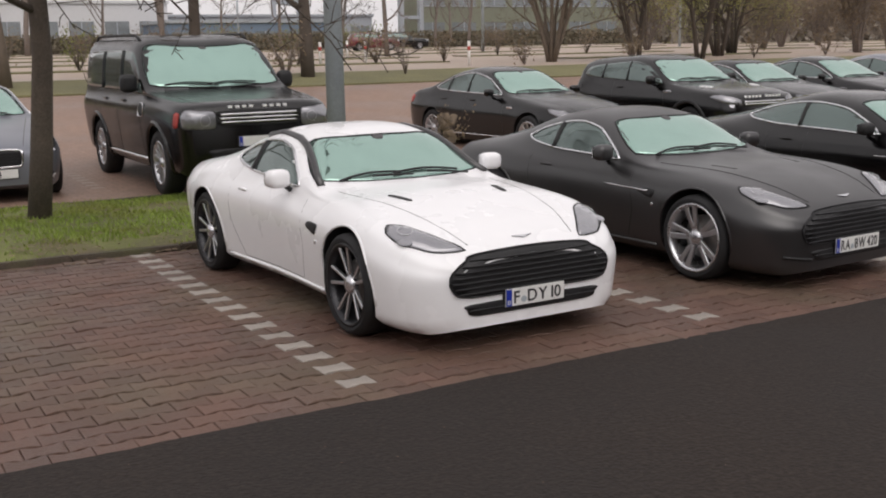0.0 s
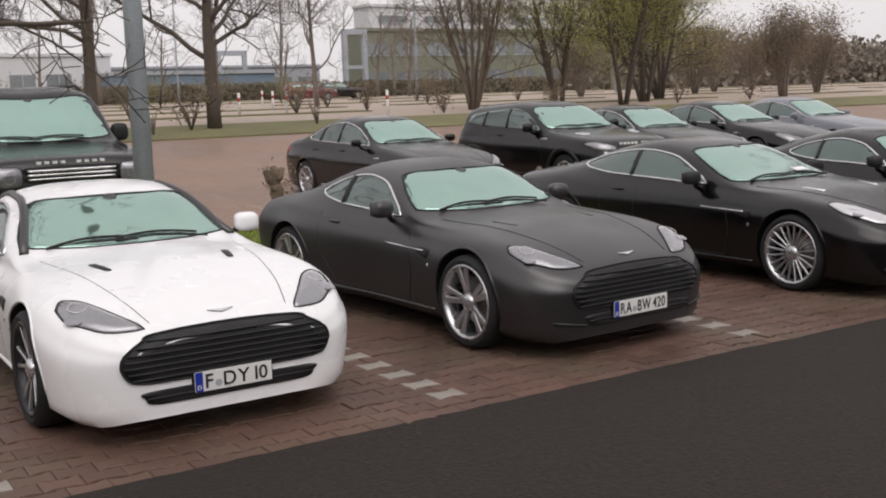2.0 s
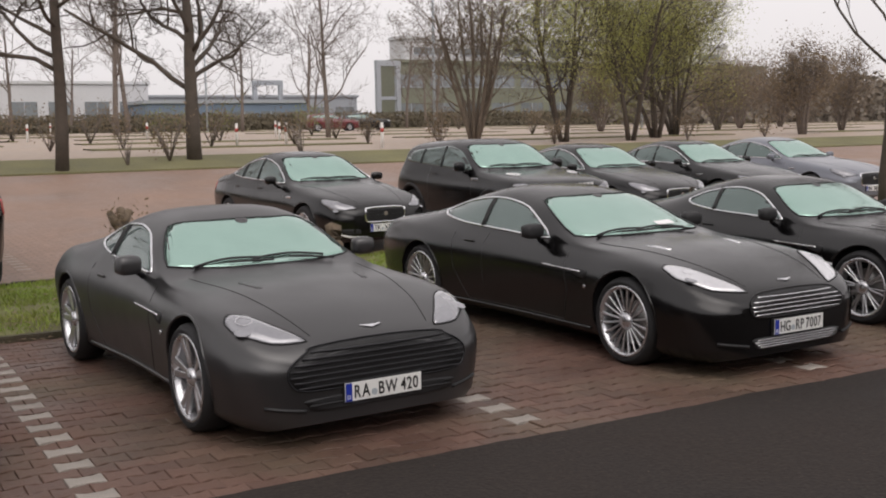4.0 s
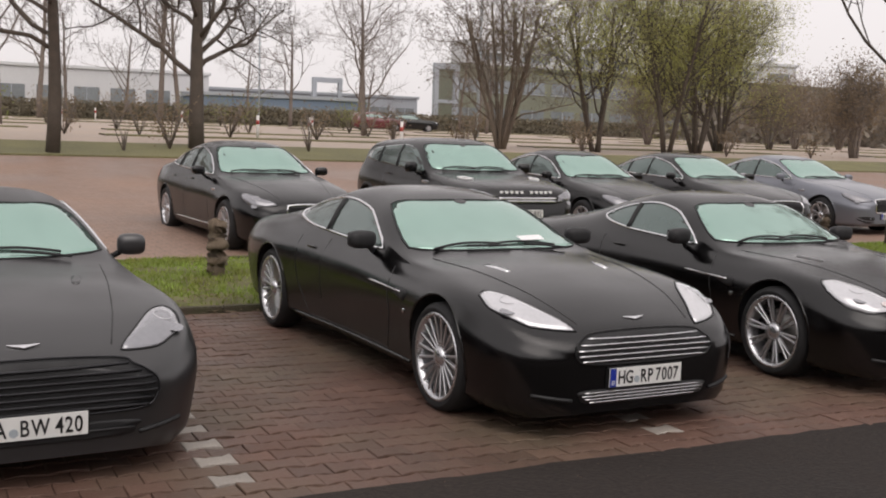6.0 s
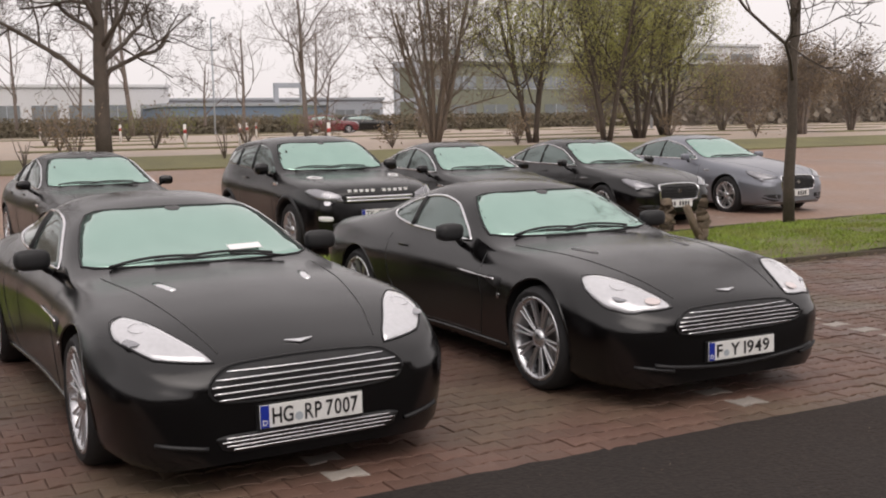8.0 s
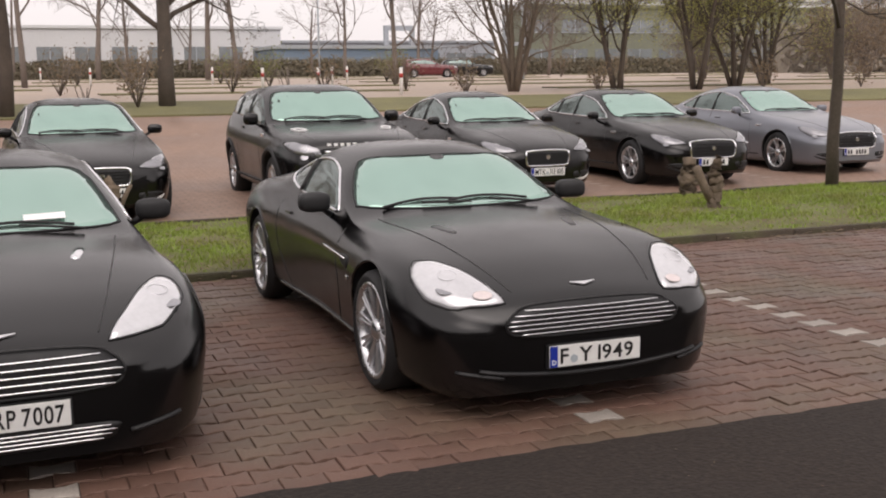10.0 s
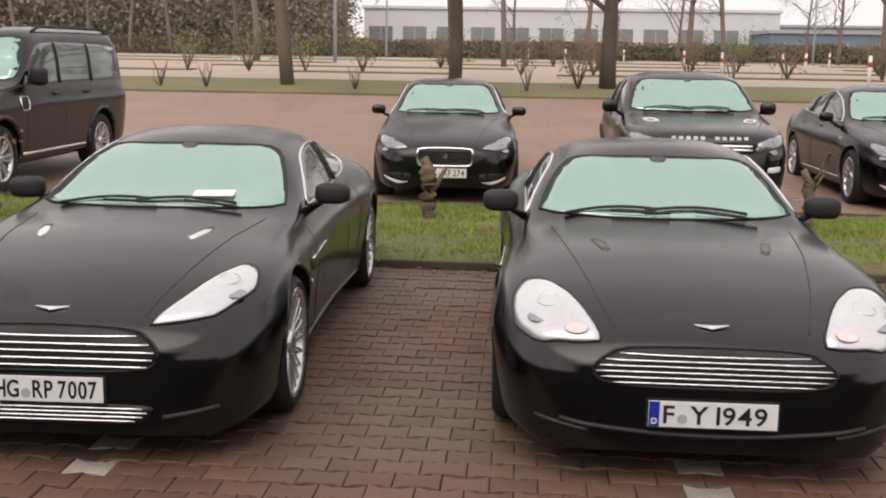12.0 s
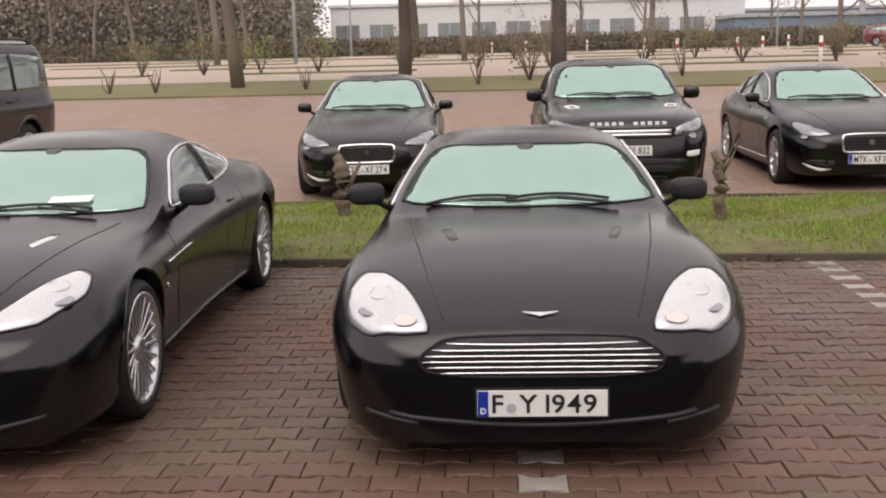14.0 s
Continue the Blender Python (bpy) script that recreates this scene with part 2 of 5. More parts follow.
def curve(keys):
    """Smooth monotone interpolation through (y, value) keys."""
    xs, ys = np.array([k[0] for k in keys], float), np.array([k[1] for k in keys], float)
    h, d = np.diff(xs), np.diff(ys) / np.diff(xs)
    m = np.zeros(len(xs))
    m[0], m[-1] = d[0], d[-1]
    for i in range(1, len(xs) - 1):
        if d[i - 1] * d[i] > 0:
            w1, w2 = 2 * h[i] + h[i - 1], h[i] + 2 * h[i - 1]
            m[i] = (w1 + w2) / (w1 / d[i - 1] + w2 / d[i])

    def f(x):
        x = min(max(x, xs[0]), xs[-1])
        i = min(int(np.searchsorted(xs, x, "right")) - 1, len(xs) - 2)
        t = (x - xs[i]) / h[i]
        return float((2 * t**3 - 3 * t**2 + 1) * ys[i] + (t**3 - 2 * t**2 + t) * h[i] * m[i] + (-2 * t**3 + 3 * t**2) * ys[i + 1] + (t**3 - t**2) * h[i] * m[i + 1])
    return f


def solid_text(body, size, material, depth=0.002):
    """A mesh of built-in lettering in the x-z plane, centred, read from -y."""
    cu = bpy.data.curves.new("lettering", "FONT")
    cu.offset = size * 0.012
    cu.body, cu.size, cu.extrude, cu.align_x, cu.align_y = body, size, depth, "CENTER", "CENTER"
    ob = new("lettering", cu)
    me = bpy.data.meshes.new_from_object(ob.evaluated_get(bpy.context.evaluated_depsgraph_get()))
    bpy.data.objects.remove(ob)
    me.transform(Matrix.Rotation(radians(90), 4, "X"))
    me.materials.clear()
    me.materials.append(material)
    return me

# ---------------- cars ----------------
from mathutils.bvhtree import BVHTree

COUPE = dict(
    anchors=(0, 0.86, 1.5, 2.55, 3.46, 4.38), full=0.13,
    zt=[(0, 0.565), (0.05, 0.615), (0.15, 0.665), (0.5, 0.775), (1.0, 0.852), (1.45, 0.885), (1.6, 0.912), (2.1, 1.175), (2.3, 1.238), (2.6, 1.255), (3.0, 1.205), (3.5, 1.06), (3.95, 0.935), (4.28, 0.88), (4.38, 0.74)],
    zb=[(0, 0.15), (0.15, 0.12), (0.8, 0.14), (3.8, 0.16), (4.2, 0.22), (4.38, 0.34)],
    wm=[(0, 0.54), (0.03, 0.64), (0.08, 0.725), (0.16, 0.80), (0.3, 0.87), (0.5, 0.912), (0.86, 0.928), (1.35, 0.895), (2.1, 0.875), (2.8, 0.905), (3.4, 0.94), (3.8, 0.92), (4.15, 0.84), (4.32, 0.72), (4.38, 0.58)],
    zm=[(0, 0.42), (0.5, 0.48), (0.86, 0.52), (2.2, 0.52), (3.46, 0.60), (4.38, 0.60)],
    wb=[(0, 0.47), (0.05, 0.57), (0.12, 0.655), (0.25, 0.735), (0.5, 0.80), (0.86, 0.825), (1.4, 0.80), (2.2, 0.775), (3.0, 0.785), (3.5, 0.79), (4.0, 0.72), (4.28, 0.60), (4.38, 0.46)],
    zbelt=[(0, 0.52), (0.05, 0.555), (0.15, 0.60), (0.3, 0.665), (0.55, 0.742), (0.86, 0.778), (1.4, 0.80), (2.2, 0.86), (3.0, 0.89), (3.5, 0.895), (4.0, 0.865), (4.3, 0.82), (4.38, 0.70)],
    wr=[(0, 0.26), (0.15, 0.40), (0.5, 0.54), (1.0, 0.62), (1.5, 0.69), (1.75, 0.655), (2.15, 0.57), (2.6, 0.55), (3.0, 0.525), (3.5, 0.51), (4.0, 0.47), (4.38, 0.26)],
    zr=[(0, 0.555), (0.05, 0.60), (0.15, 0.645), (0.5, 0.755), (1.0, 0.828), (1.5, 0.848), (1.7, 0.905), (2.15, 1.13), (2.6, 1.19), (3.0, 1.135), (3.5, 1.00), (3.95, 0.91), (4.28, 0.86), (4.38, 0.73)],
)
SEDAN = dict(
    anchors=(0, 0.90, 1.55, 2.8, 3.81, 4.96), full=0.08,
    zt=[(0, 0.66), (0.05, 0.71), (0.15, 0.76), (0.5, 0.86), (1.0, 0.95), (1.5, 1.01), (1.65, 1.04), (2.25, 1.36), (2.5, 1.435), (2.9, 1.46), (3.4, 1.41), (3.9, 1.27), (4.3, 1.12), (4.8, 1.06), (4.96, 0.85)],
    zb=[(0, 0.24), (0.15, 0.18), (0.8, 0.17), (4.3, 0.18), (4.8, 0.25), (4.96, 0.38)],
    wm=[(0, 0.52), (0.04, 0.62), (0.12, 0.72), (0.25, 0.80), (0.5, 0.875), (0.9, 0.915), (1.5, 0.915), (2.6, 0.92), (3.8, 0.92), (4.4, 0.87), (4.8, 0.76), (4.96, 0.62)],
    zm=[(0, 0.48), (0.9, 0.58), (2.5, 0.60), (3.8, 0.66), (4.96, 0.66)],
    wb=[(0, 0.46), (0.05, 0.54), (0.12, 0.62), (0.25, 0.69), (0.5, 0.765), (0.9, 0.80), (1.5, 0.81), (2.6, 0.80), (3.8, 0.79), (4.4, 0.74), (4.8, 0.66), (4.96, 0.52)],
    zbelt=[(0, 0.60), (0.05, 0.64), (0.15, 0.685), (0.3, 0.75), (0.6, 0.83), (0.9, 0.87), (1.5, 0.94), (2.6, 0.985), (3.8, 1.02), (4.5, 1.0), (4.85, 0.93), (4.96, 0.8)],
    wr=[(0, 0.25), (0.15, 0.36), (0.5, 0.46), (1.0, 0.55), (1.5, 0.66), (1.8, 0.645), (2.3, 0.575), (2.9, 0.565), (3.5, 0.55), (4.0, 0.55), (4.5, 0.52), (4.96, 0.3)],
    zr=[(0, 0.65), (0.05, 0.695), (0.15, 0.74), (0.5, 0.84), (1.0, 0.93), (1.5, 0.985), (1.75, 1.06), (2.25, 1.30), (2.5, 1.365), (2.9, 1.39), (3.4, 1.34), (3.9, 1.21), (4.3, 1.08), (4.8, 1.03), (4.96, 0.84)],
)
CROSSOVER = dict(
    anchors=(0, 0.87, 1.4, 2.4, 3.53, 4.36), full=0.08,
    zt=[(0, 0.86), (0.05, 0.92), (0.15, 0.97), (0.5, 1.03), (1.0, 1.08), (1.35, 1.12), (1.5, 1.16), (2.0, 1.49), (2.25, 1.575), (2.6, 1.61), (3.4, 1.59), (4.0, 1.54), (4.2, 1.40), (4.36, 1.05)],
    zb=[(0, 0.34), (0.12, 0.25), (0.8, 0.24), (3.7, 0.25), (4.2, 0.32), (4.36, 0.42)],
    wm=[(0, 0.66), (0.04, 0.74), (0.12, 0.82), (0.3, 0.90), (0.6, 0.955), (0.9, 0.97), (2.2, 0.965), (3.5, 0.975), (4.0, 0.93), (4.25, 0.85), (4.36, 0.74)],
    zm=[(0, 0.62), (0.9, 0.70), (2.5, 0.72), (4.36, 0.76)],
    wb=[(0, 0.60), (0.05, 0.66), (0.12, 0.74), (0.3, 0.81), (0.6, 0.86), (0.9, 0.875), (2.2, 0.865), (3.5, 0.86), (4.0, 0.82), (4.36, 0.64)],
    zbelt=[(0, 0.80), (0.05, 0.84), (0.15, 0.89), (0.4, 0.955), (0.9, 1.01), (1.5, 1.06), (2.5, 1.11), (3.5, 1.17), (4.1, 1.18), (4.36, 1.0)],
    wr=[(0, 0.32), (0.15, 0.46), (0.5, 0.58), (1.0, 0.66), (1.4, 0.735), (1.7, 0.715), (2.1, 0.665), (2.6, 0.655), (3.6, 0.63), (4.1, 0.60), (4.36, 0.5)],
    zr=[(0, 0.85), (0.05, 0.91), (0.15, 0.955), (0.5, 1.015), (1.0, 1.065), (1.4, 1.105), (1.6, 1.20), (2.05, 1.45), (2.3, 1.515), (2.6, 1.545), (3.4, 1.525), (4.0, 1.48), (4.2, 1.36), (4.36, 1.04)],
)
OFFROAD = dict(
    anchors=(0, 0.90, 1.35, 2.4, 3.785, 4.83), full=0.08,
    zt=[(0, 0.98), (0.04, 1.06), (0.12, 1.10), (0.5, 1.14), (1.0, 1.18), (1.3, 1.21), (1.42, 1.25), (1.9, 1.70), (2.05, 1.80), (2.4, 1.86), (3.0, 1.885), (4.5, 1.885), (4.72, 1.83), (4.83, 1.5)],
    zb=[(0, 0.36), (0.12, 0.28), (4.4, 0.30), (4.83, 0.42)],
    wm=[(0, 0.78), (0.04, 0.84), (0.12, 0.90), (0.3, 0.945), (0.8, 0.96), (4.4, 0.96), (4.7, 0.93), (4.83, 0.85)],
    zm=[(0, 0.72), (1.0, 0.80), (4.83, 0.82)],
    wb=[(0, 0.74), (0.04, 0.80), (0.12, 0.85), (0.3, 0.89), (0.8, 0.905), (4.4, 0.905), (4.7, 0.88), (4.83, 0.8)],
    zbelt=[(0, 0.94), (0.05, 1.0), (0.15, 1.04), (0.5, 1.09), (1.3, 1.15), (2.0, 1.17), (4.6, 1.18), (4.83, 1.1)],
    wr=[(0, 0.5), (0.12, 0.62), (0.5, 0.72), (1.3, 0.82), (1.6, 0.81), (2.05, 0.765), (2.6, 0.755), (4.5, 0.745), (4.83, 0.7)],
    zr=[(0, 0.975), (0.04, 1.05), (0.12, 1.09), (0.5, 1.13), (1.3, 1.20), (1.5, 1.30), (1.95, 1.69), (2.1, 1.765), (2.4, 1.81), (4.5, 1.83), (4.72, 1.78), (4.83, 1.48)],
)


class Shell:
    """The loft of a car's body: cross-sections along its length, and a tree to lay parts on it."""

    def __init__(self, spec, anchors=None, high=1.0, wide=1.0):
        self.a0, self.a1 = spec["anchors"], anchors or spec["anchors"]
        self.high, self.wide = high, wide
        f = {k: curve(v) for k, v in spec.items() if k not in ("anchors", "full")}
        length = self.a1[-1]
        ys = sorted({0, 0.015, 0.035, 0.06, 0.09, 0.13, 0.18, 0.24, *[0.3 + (length - 0.6) * i / 50 for i in range(51)], *[length - d for d in (0.2, 0.13, 0.07, 0.03, 0)]})
        self.verts, self.faces = [], []
        for y in ys:
            b = float(np.interp(y, self.a1, self.a0))
            g = {k: fn(b) for k, fn in f.items()}
            ws = g["wm"] * 0.945
            dw, dz = g["wm"] - g["wb"], g["zbelt"] - g["zm"]
            flank = (g["wb"] + dw * 0.5 + dz * spec["full"], g["zm"] + dz * 0.52 + dw * spec["full"])
            ctl = [(ws * 0.93, g["zb"]), (ws, g["zb"] + 0.05), (g["wm"], g["zm"]), flank, (g["wb"], g["zbelt"]), (g["wr"], g["zr"]), (0, g["zt"]), (-g["wr"], g["zr"])]
            half = [(0, g["zb"]), (ws * 0.6, g["zb"]), ctl[0]]
            for i in range(1, 6):
                p0, p1, p2, p3 = (np.array(ctl[j]) for j in (i - 1, i, i + 1, i + 2))
                for k in range(5):
                    t = k / 5
                    half.append(tuple(0.5 * (2 * p1 + (p2 - p0) * t + (2 * p0 - 5 * p1 + 4 * p2 - p3) * t**2 + (3 * p1 - p0 - 3 * p2 + p3) * t**3)))
            half.append((0, g["zt"]))
            ring = half + [(-x, z) for x, z in reversed(half[1:-1])]
            self.verts += [Vector((x * wide, y, z * high)) for x, z in ring]
        n = len(ring)
        for i in range(len(ys) - 1):
            self.faces += [(i * n + k, (i + 1) * n + k, (i + 1) * n + (k + 1) % n, i * n + (k + 1) % n) for k in range(n)]
        self.faces.append(tuple(range(n)))
        self.faces.append(tuple((len(ys) - 1) * n + k for k in range(n - 1, -1, -1)))
        self.bvh = BVHTree.FromPolygons(self.verts, self.faces)

    def on(self, p, lift=0.0):
        """The point of the skin nearest to p, raised by lift."""
        loc, nor, *_ = self.bvh.find_nearest(Vector(p))
        if nor.dot(loc - Vector((0, min(max(loc.y, 0.7), self.a1[-1] - 0.7), 0.6))) < 0:
            nor = -nor
        return loc + nor * lift, nor

    def front(self, x, z, lift=0.0):
        """The point of the nose at (x, z)."""
        loc, *_ = self.bvh.ray_cast(Vector((x, -2, z)), Vector((0, 1, 0)))
        return (loc or Vector((x, 0.4, z))) + Vector((0, -lift, 0))

    def side(self, y, z, s, lift=0.0):
        loc, *_ = self.bvh.ray_cast(Vector((s * 3, y, z)), Vector((-s, 0, 0)))
        return (loc or Vector((s * 0.9, y, z))) + Vector((s * lift, 0, 0))

    def map_y(self, y):
        return float(np.interp(y, self.a0, self.a1))


def rounded(outline, n=4):
    """A closed smooth line through the outline's corners."""
    pts, out, m = [Vector(p) for p in outline], [], len(outline)
    for i in range(m):
        p0, p1, p2, p3 = pts[i - 1], pts[i], pts[(i + 1) % m], pts[(i + 2) % m]
        for k in range(n):
            t = k / n
            c = 0.5 * (2 * p1 + (p2 - p0) * t + (2 * p0 - 5 * p1 + 4 * p2 - p3) * t**2 + (3 * p1 - p0 - 3 * p2 + p3) * t**3)
            out.append(c * 0.6 + p1.lerp(p2, t) * 0.4)
    return out


def patch(name, shell, outline, lift, material, parent, label="", rings=5, depth=0.012, n=4, bulge=0.0):
    """A panel with thickness that follows the skin inside an outline."""
    line = rounded(outline, n)
    m, c = len(line), sum(line, Vector()) / len(line)
    verts = [shell.on(p, lift - depth)[0] for p in line]
    for r in range(rings):
        f = 1 - r / rings
        verts += [shell.on(c.lerp(p, f), lift + bulge * (1 - f * f))[0] for p in line]
    verts.append(shell.on(c, lift + bulge)[0])
    faces = []
    for r in range(rings):
        faces += [(r * m + k, r * m + (k + 1) % m, (r + 1) * m + (k + 1) % m, (r + 1) * m + k) for k in range(m)]
    faces += [(rings * m + k, rings * m + (k + 1) % m, len(verts) - 1) for k in range(m)]
    me = mesh_of(name, verts, faces, material, True)
    bm = bmesh.new()
    bm.from_mesh(me)
    bmesh.ops.recalc_face_normals(bm, faces=bm.faces)
    bm.to_mesh(me)
    bm.free()
    return part_mesh(name, me, parent, label)


def trim(name, shell, outline, lift, radius, material, parent, label="", n=4, closed=True):
    line = rounded(outline, n) if closed else [Vector(p) for p in outline]
    return tube_part(name, [shell.on(p, lift)[0] for p in line], radius, material, parent, label, closed=closed)


def dense(points, step=0.05):
    out = []
    for a, b in zip(points, points[1:]):
        a, b = Vector(a), Vector(b)
        k = max(1, int((b - a).length / step))
        out += [a.lerp(b, i / k) for i in range(k)]
    return out + [Vector(points[-1])]


WHEELS = {}


def wheel_meshes(style):
    """Meshes of one style of wheel: spoke count, twin angle, spoke width and materials."""
    if style in WHEELS:
        return WHEELS[style]
    radius, rim, count, twin, width, mat_spoke, mat_rim = style
    ms, mr = bpy.data.materials[mat_spoke], bpy.data.materials[mat_rim]
    tw = 0.115
    tyre = lathe("tyre", [(rim - 0.005, -tw + 0.015), (rim + 0.03, -tw - 0.004), (radius - 0.03, -tw), (radius - 0.006, -tw + 0.025), (radius, -tw + 0.05), (radius, tw - 0.05), (radius - 0.006, tw - 0.025), (radius - 0.03, tw), (rim + 0.03, tw + 0.004), (rim - 0.005, tw - 0.015)], RUBBER, 48)
    barrel = lathe("wheel", [(rim - 0.03, -tw), (rim - 0.035, tw - 0.05), (rim - 0.022, tw - 0.018), (rim - 0.012, tw - 0.004), (rim + 0.004, tw - 0.004), (rim + 0.004, tw - 0.02)], mr, 48)
    hub = lathe("hub_cap", [(0.062, tw - 0.07), (0.062, tw - 0.03), (0.045, tw - 0.018), (0.03, tw - 0.012), (0.0, tw - 0.010)], ms, 20)
    disc = lathe("brake_disc", [(0.0, 0.0), (0.17, 0.0), (0.17, -0.03), (0.0, -0.03)], DISC, 32)
    bm = bmesh.new()
    block(bm, -0.5, 0.5, -0.5, 0.5, 0, 1)
    for v in bm.verts:
        f = v.co.z
        w = width * (0.75 + 0.35 * f)
        v.co = Vector((tw - 0.055 + 0.028 * f + v.co.x * (0.032 - 0.012 * f), v.co.y * w, 0.045 + f * (rim - 0.065)))
    bmesh.ops.bevel(bm, geom=list(bm.edges), offset=min(0.004, width * 0.25), segments=1, affect="EDGES")
    spoke = bpy.data.meshes.new("spoke")
    bm.to_mesh(spoke)
    bm.free()
    spoke.materials.append(ms)
    angles = [360 * i / count + d for i in range(count) for d in ((-twin, twin) if twin else (0,))]
    WHEELS[style] = tyre, barrel, hub, disc, spoke, angles
    return WHEELS[style]


def put_wheel(parent, x, y, radius, style):
    tyre, barrel, hub, disc, spoke, angles = wheel_meshes(style)
    w = part_mesh("wheel", barrel, parent, "alloy wheel with open spokes")
    w.matrix_basis = pose(x, y, radius, 0, 0, 0 if x > 0 else 180)
    part_mesh("tyre", tyre, w, "black rubber tyre")
    part_mesh("hub_cap", hub, w)
    part_mesh("brake_disc", disc, w, "grey steel brake disc")
    for a in angles:
        part_mesh("spoke", spoke, w).matrix_basis = pose(0, 0, 0, a + 11, 0, 0)


def mirrored(points, s):
    return [(x * s, y, z) for x, y, z in points]


def rounded_box_part(name, center, size, material, parent, label="", bevel=0.4, turn=0):
    bm = boxed(-0.5, 0.5, -0.5, 0.5, -0.5, 0.5)
    bmesh.ops.bevel(bm, geom=list(bm.edges), offset=bevel, segments=4, affect="EDGES", profile=0.6)
    for v in bm.verts:
        v.co = Vector((v.co.x * size[0], v.co.y * size[1], v.co.z * size[2]))
    ob = part(name, bm, material, parent, label, True)
    ob.matrix_basis = pose(*center, 0, 0, turn)
    return ob


def body_part(shell, parent, paint, wheel_r, arch, label):
    """The painted skin with its four wheel arches cut out."""
    me = mesh_of("body", shell.verts, shell.faces, paint, True)
    bm = bmesh.new()
    bm.from_mesh(me)
    bmesh.ops.recalc_face_normals(bm, faces=bm.faces)
    bm.to_mesh(me)
    bm.free()
    ob = new("body", me)
    cb = bmesh.new()
    for y in (shell.a1[1], shell.a1[4]):
        for s in (-1, 1):
            bmesh.ops.create_cone(cb, cap_ends=True, segments=48, radius1=arch, radius2=arch, depth=0.8, matrix=Matrix.Translation((s * 0.95, y, wheel_r + 0.012)) @ Matrix.Rotation(radians(90), 4, "Y"))
    cm = bpy.data.meshes.new("cutter")
    cb.to_mesh(cm)
    cb.free()
    cm.materials.append(PLASTIC)
    cut = new("cutter", cm)
    md = ob.modifiers.new("arches", "BOOLEAN")
    md.operation, md.solver, md.object, md.material_mode = "DIFFERENCE", "EXACT", cut, "TRANSFER"
    done = bpy.data.meshes.new_from_object(ob.evaluated_get(bpy.context.evaluated_depsgraph_get()))
    bpy.data.objects.remove(ob)
    bpy.data.objects.remove(cut)
    done.name = "body"
    done.set_sharp_from_angle(angle=radians(48))
    return part_mesh("body", done, parent, label)


def plate(shell, parent, z, text, x=0.0, seal=True, wide=1.0):
    """A white number plate with its blue strip, lettering and seal, on a black holder."""
    y = min(shell.front(x + d, z + e).y for d in (-0.2, 0, 0.2) for e in (-0.05, 0, 0.05)) - 0.012
    holder = part("plate_holder", boxed(-0.27 * wide, 0.27 * wide, -0.006, 0.05, -0.065, 0.06, 0.004), PLASTIC, parent, "black plastic plate holder")
    holder.matrix_basis = pose(x, y, z)
    pl = part("number_plate", boxed(-0.26 * wide, 0.26 * wide, -0.014, -0.007, -0.055, 0.055, 0.002), PLATEW, parent, "white number plate with black characters")
    pl.matrix_basis = pose(x, y, z)
    part("blue_strip", boxed(-0.26 * wide + 0.002, -0.26 * wide + 0.044, -0.0165, -0.0135, -0.053, 0.053), PLATEB, pl, "blue country strip")
    country = part_mesh("country_letter", solid_text("D", 0.035, PLATEW, 0.0008), pl)
    country.matrix_basis = pose(-0.26 * wide + 0.023, -0.0172, -0.03)
    if text == "bars":
        for i in range(7):
            if i != 2:
                part("character_bar", boxed(-0.19 + 0.058 * i, -0.155 + 0.058 * i, -0.0165, -0.0135, -0.035, 0.035), INK, pl)
        return pl
    if text:
        left, right = text
        seal_x = -0.12
        cursor = -0.26 * wide + 0.06
        glyphs = {}
        for ch in set(left + right) - {" "}:
            me = solid_text(ch, 0.115, INK, 0.001)
            x0, x1 = min(v.co.x for v in me.vertices), max(v.co.x for v in me.vertices)
            z0, z1 = min(v.co.z for v in me.vertices), max(v.co.z for v in me.vertices)
            me.transform(Matrix.Translation((-x0, 0, -(z0 + z1) / 2)))
            me.transform(Matrix.Diagonal((0.86, 1, 0.076 / (z1 - z0), 1)))
            glyphs[ch] = me, (x1 - x0) * 0.86
        def run(word):
            return sum((glyphs[ch][1] + 0.009) if ch != " " else 0.02 for ch in word)
        room = 0.445 - 0.52 * (1 - wide) - (0.055 if left else 0.0)
        k = min(1.15, room / (run(left) + run(right)))
        for n_word, word in enumerate((left, right)):
            for ch in word:
                if ch == " ":
                    cursor += 0.02 * k
                    continue
                ob = part_mesh("character", glyphs[ch][0], pl, "black plate character")
                ob.matrix_basis = Matrix.Translation((cursor, -0.0158, 0)) @ Matrix.Diagonal((k, 1, 1, 1))
                cursor += (glyphs[ch][1] + 0.009) * k
            if n_word == 0 and left:
                seal_x = cursor + 0.022
                cursor += 0.052
    if seal and text:
        bm = bmesh.new()
        bmesh.ops.create_cone(bm, cap_ends=True, segments=20, radius1=0.02, radius2=0.02, depth=0.003, matrix=Matrix.Translation((seal_x, -0.0155, -0.018)) @ Matrix.Rotation(radians(90), 4, "X"))
        part("seal", bm, STEEL, pl, "round grey registration seal")
    return pl


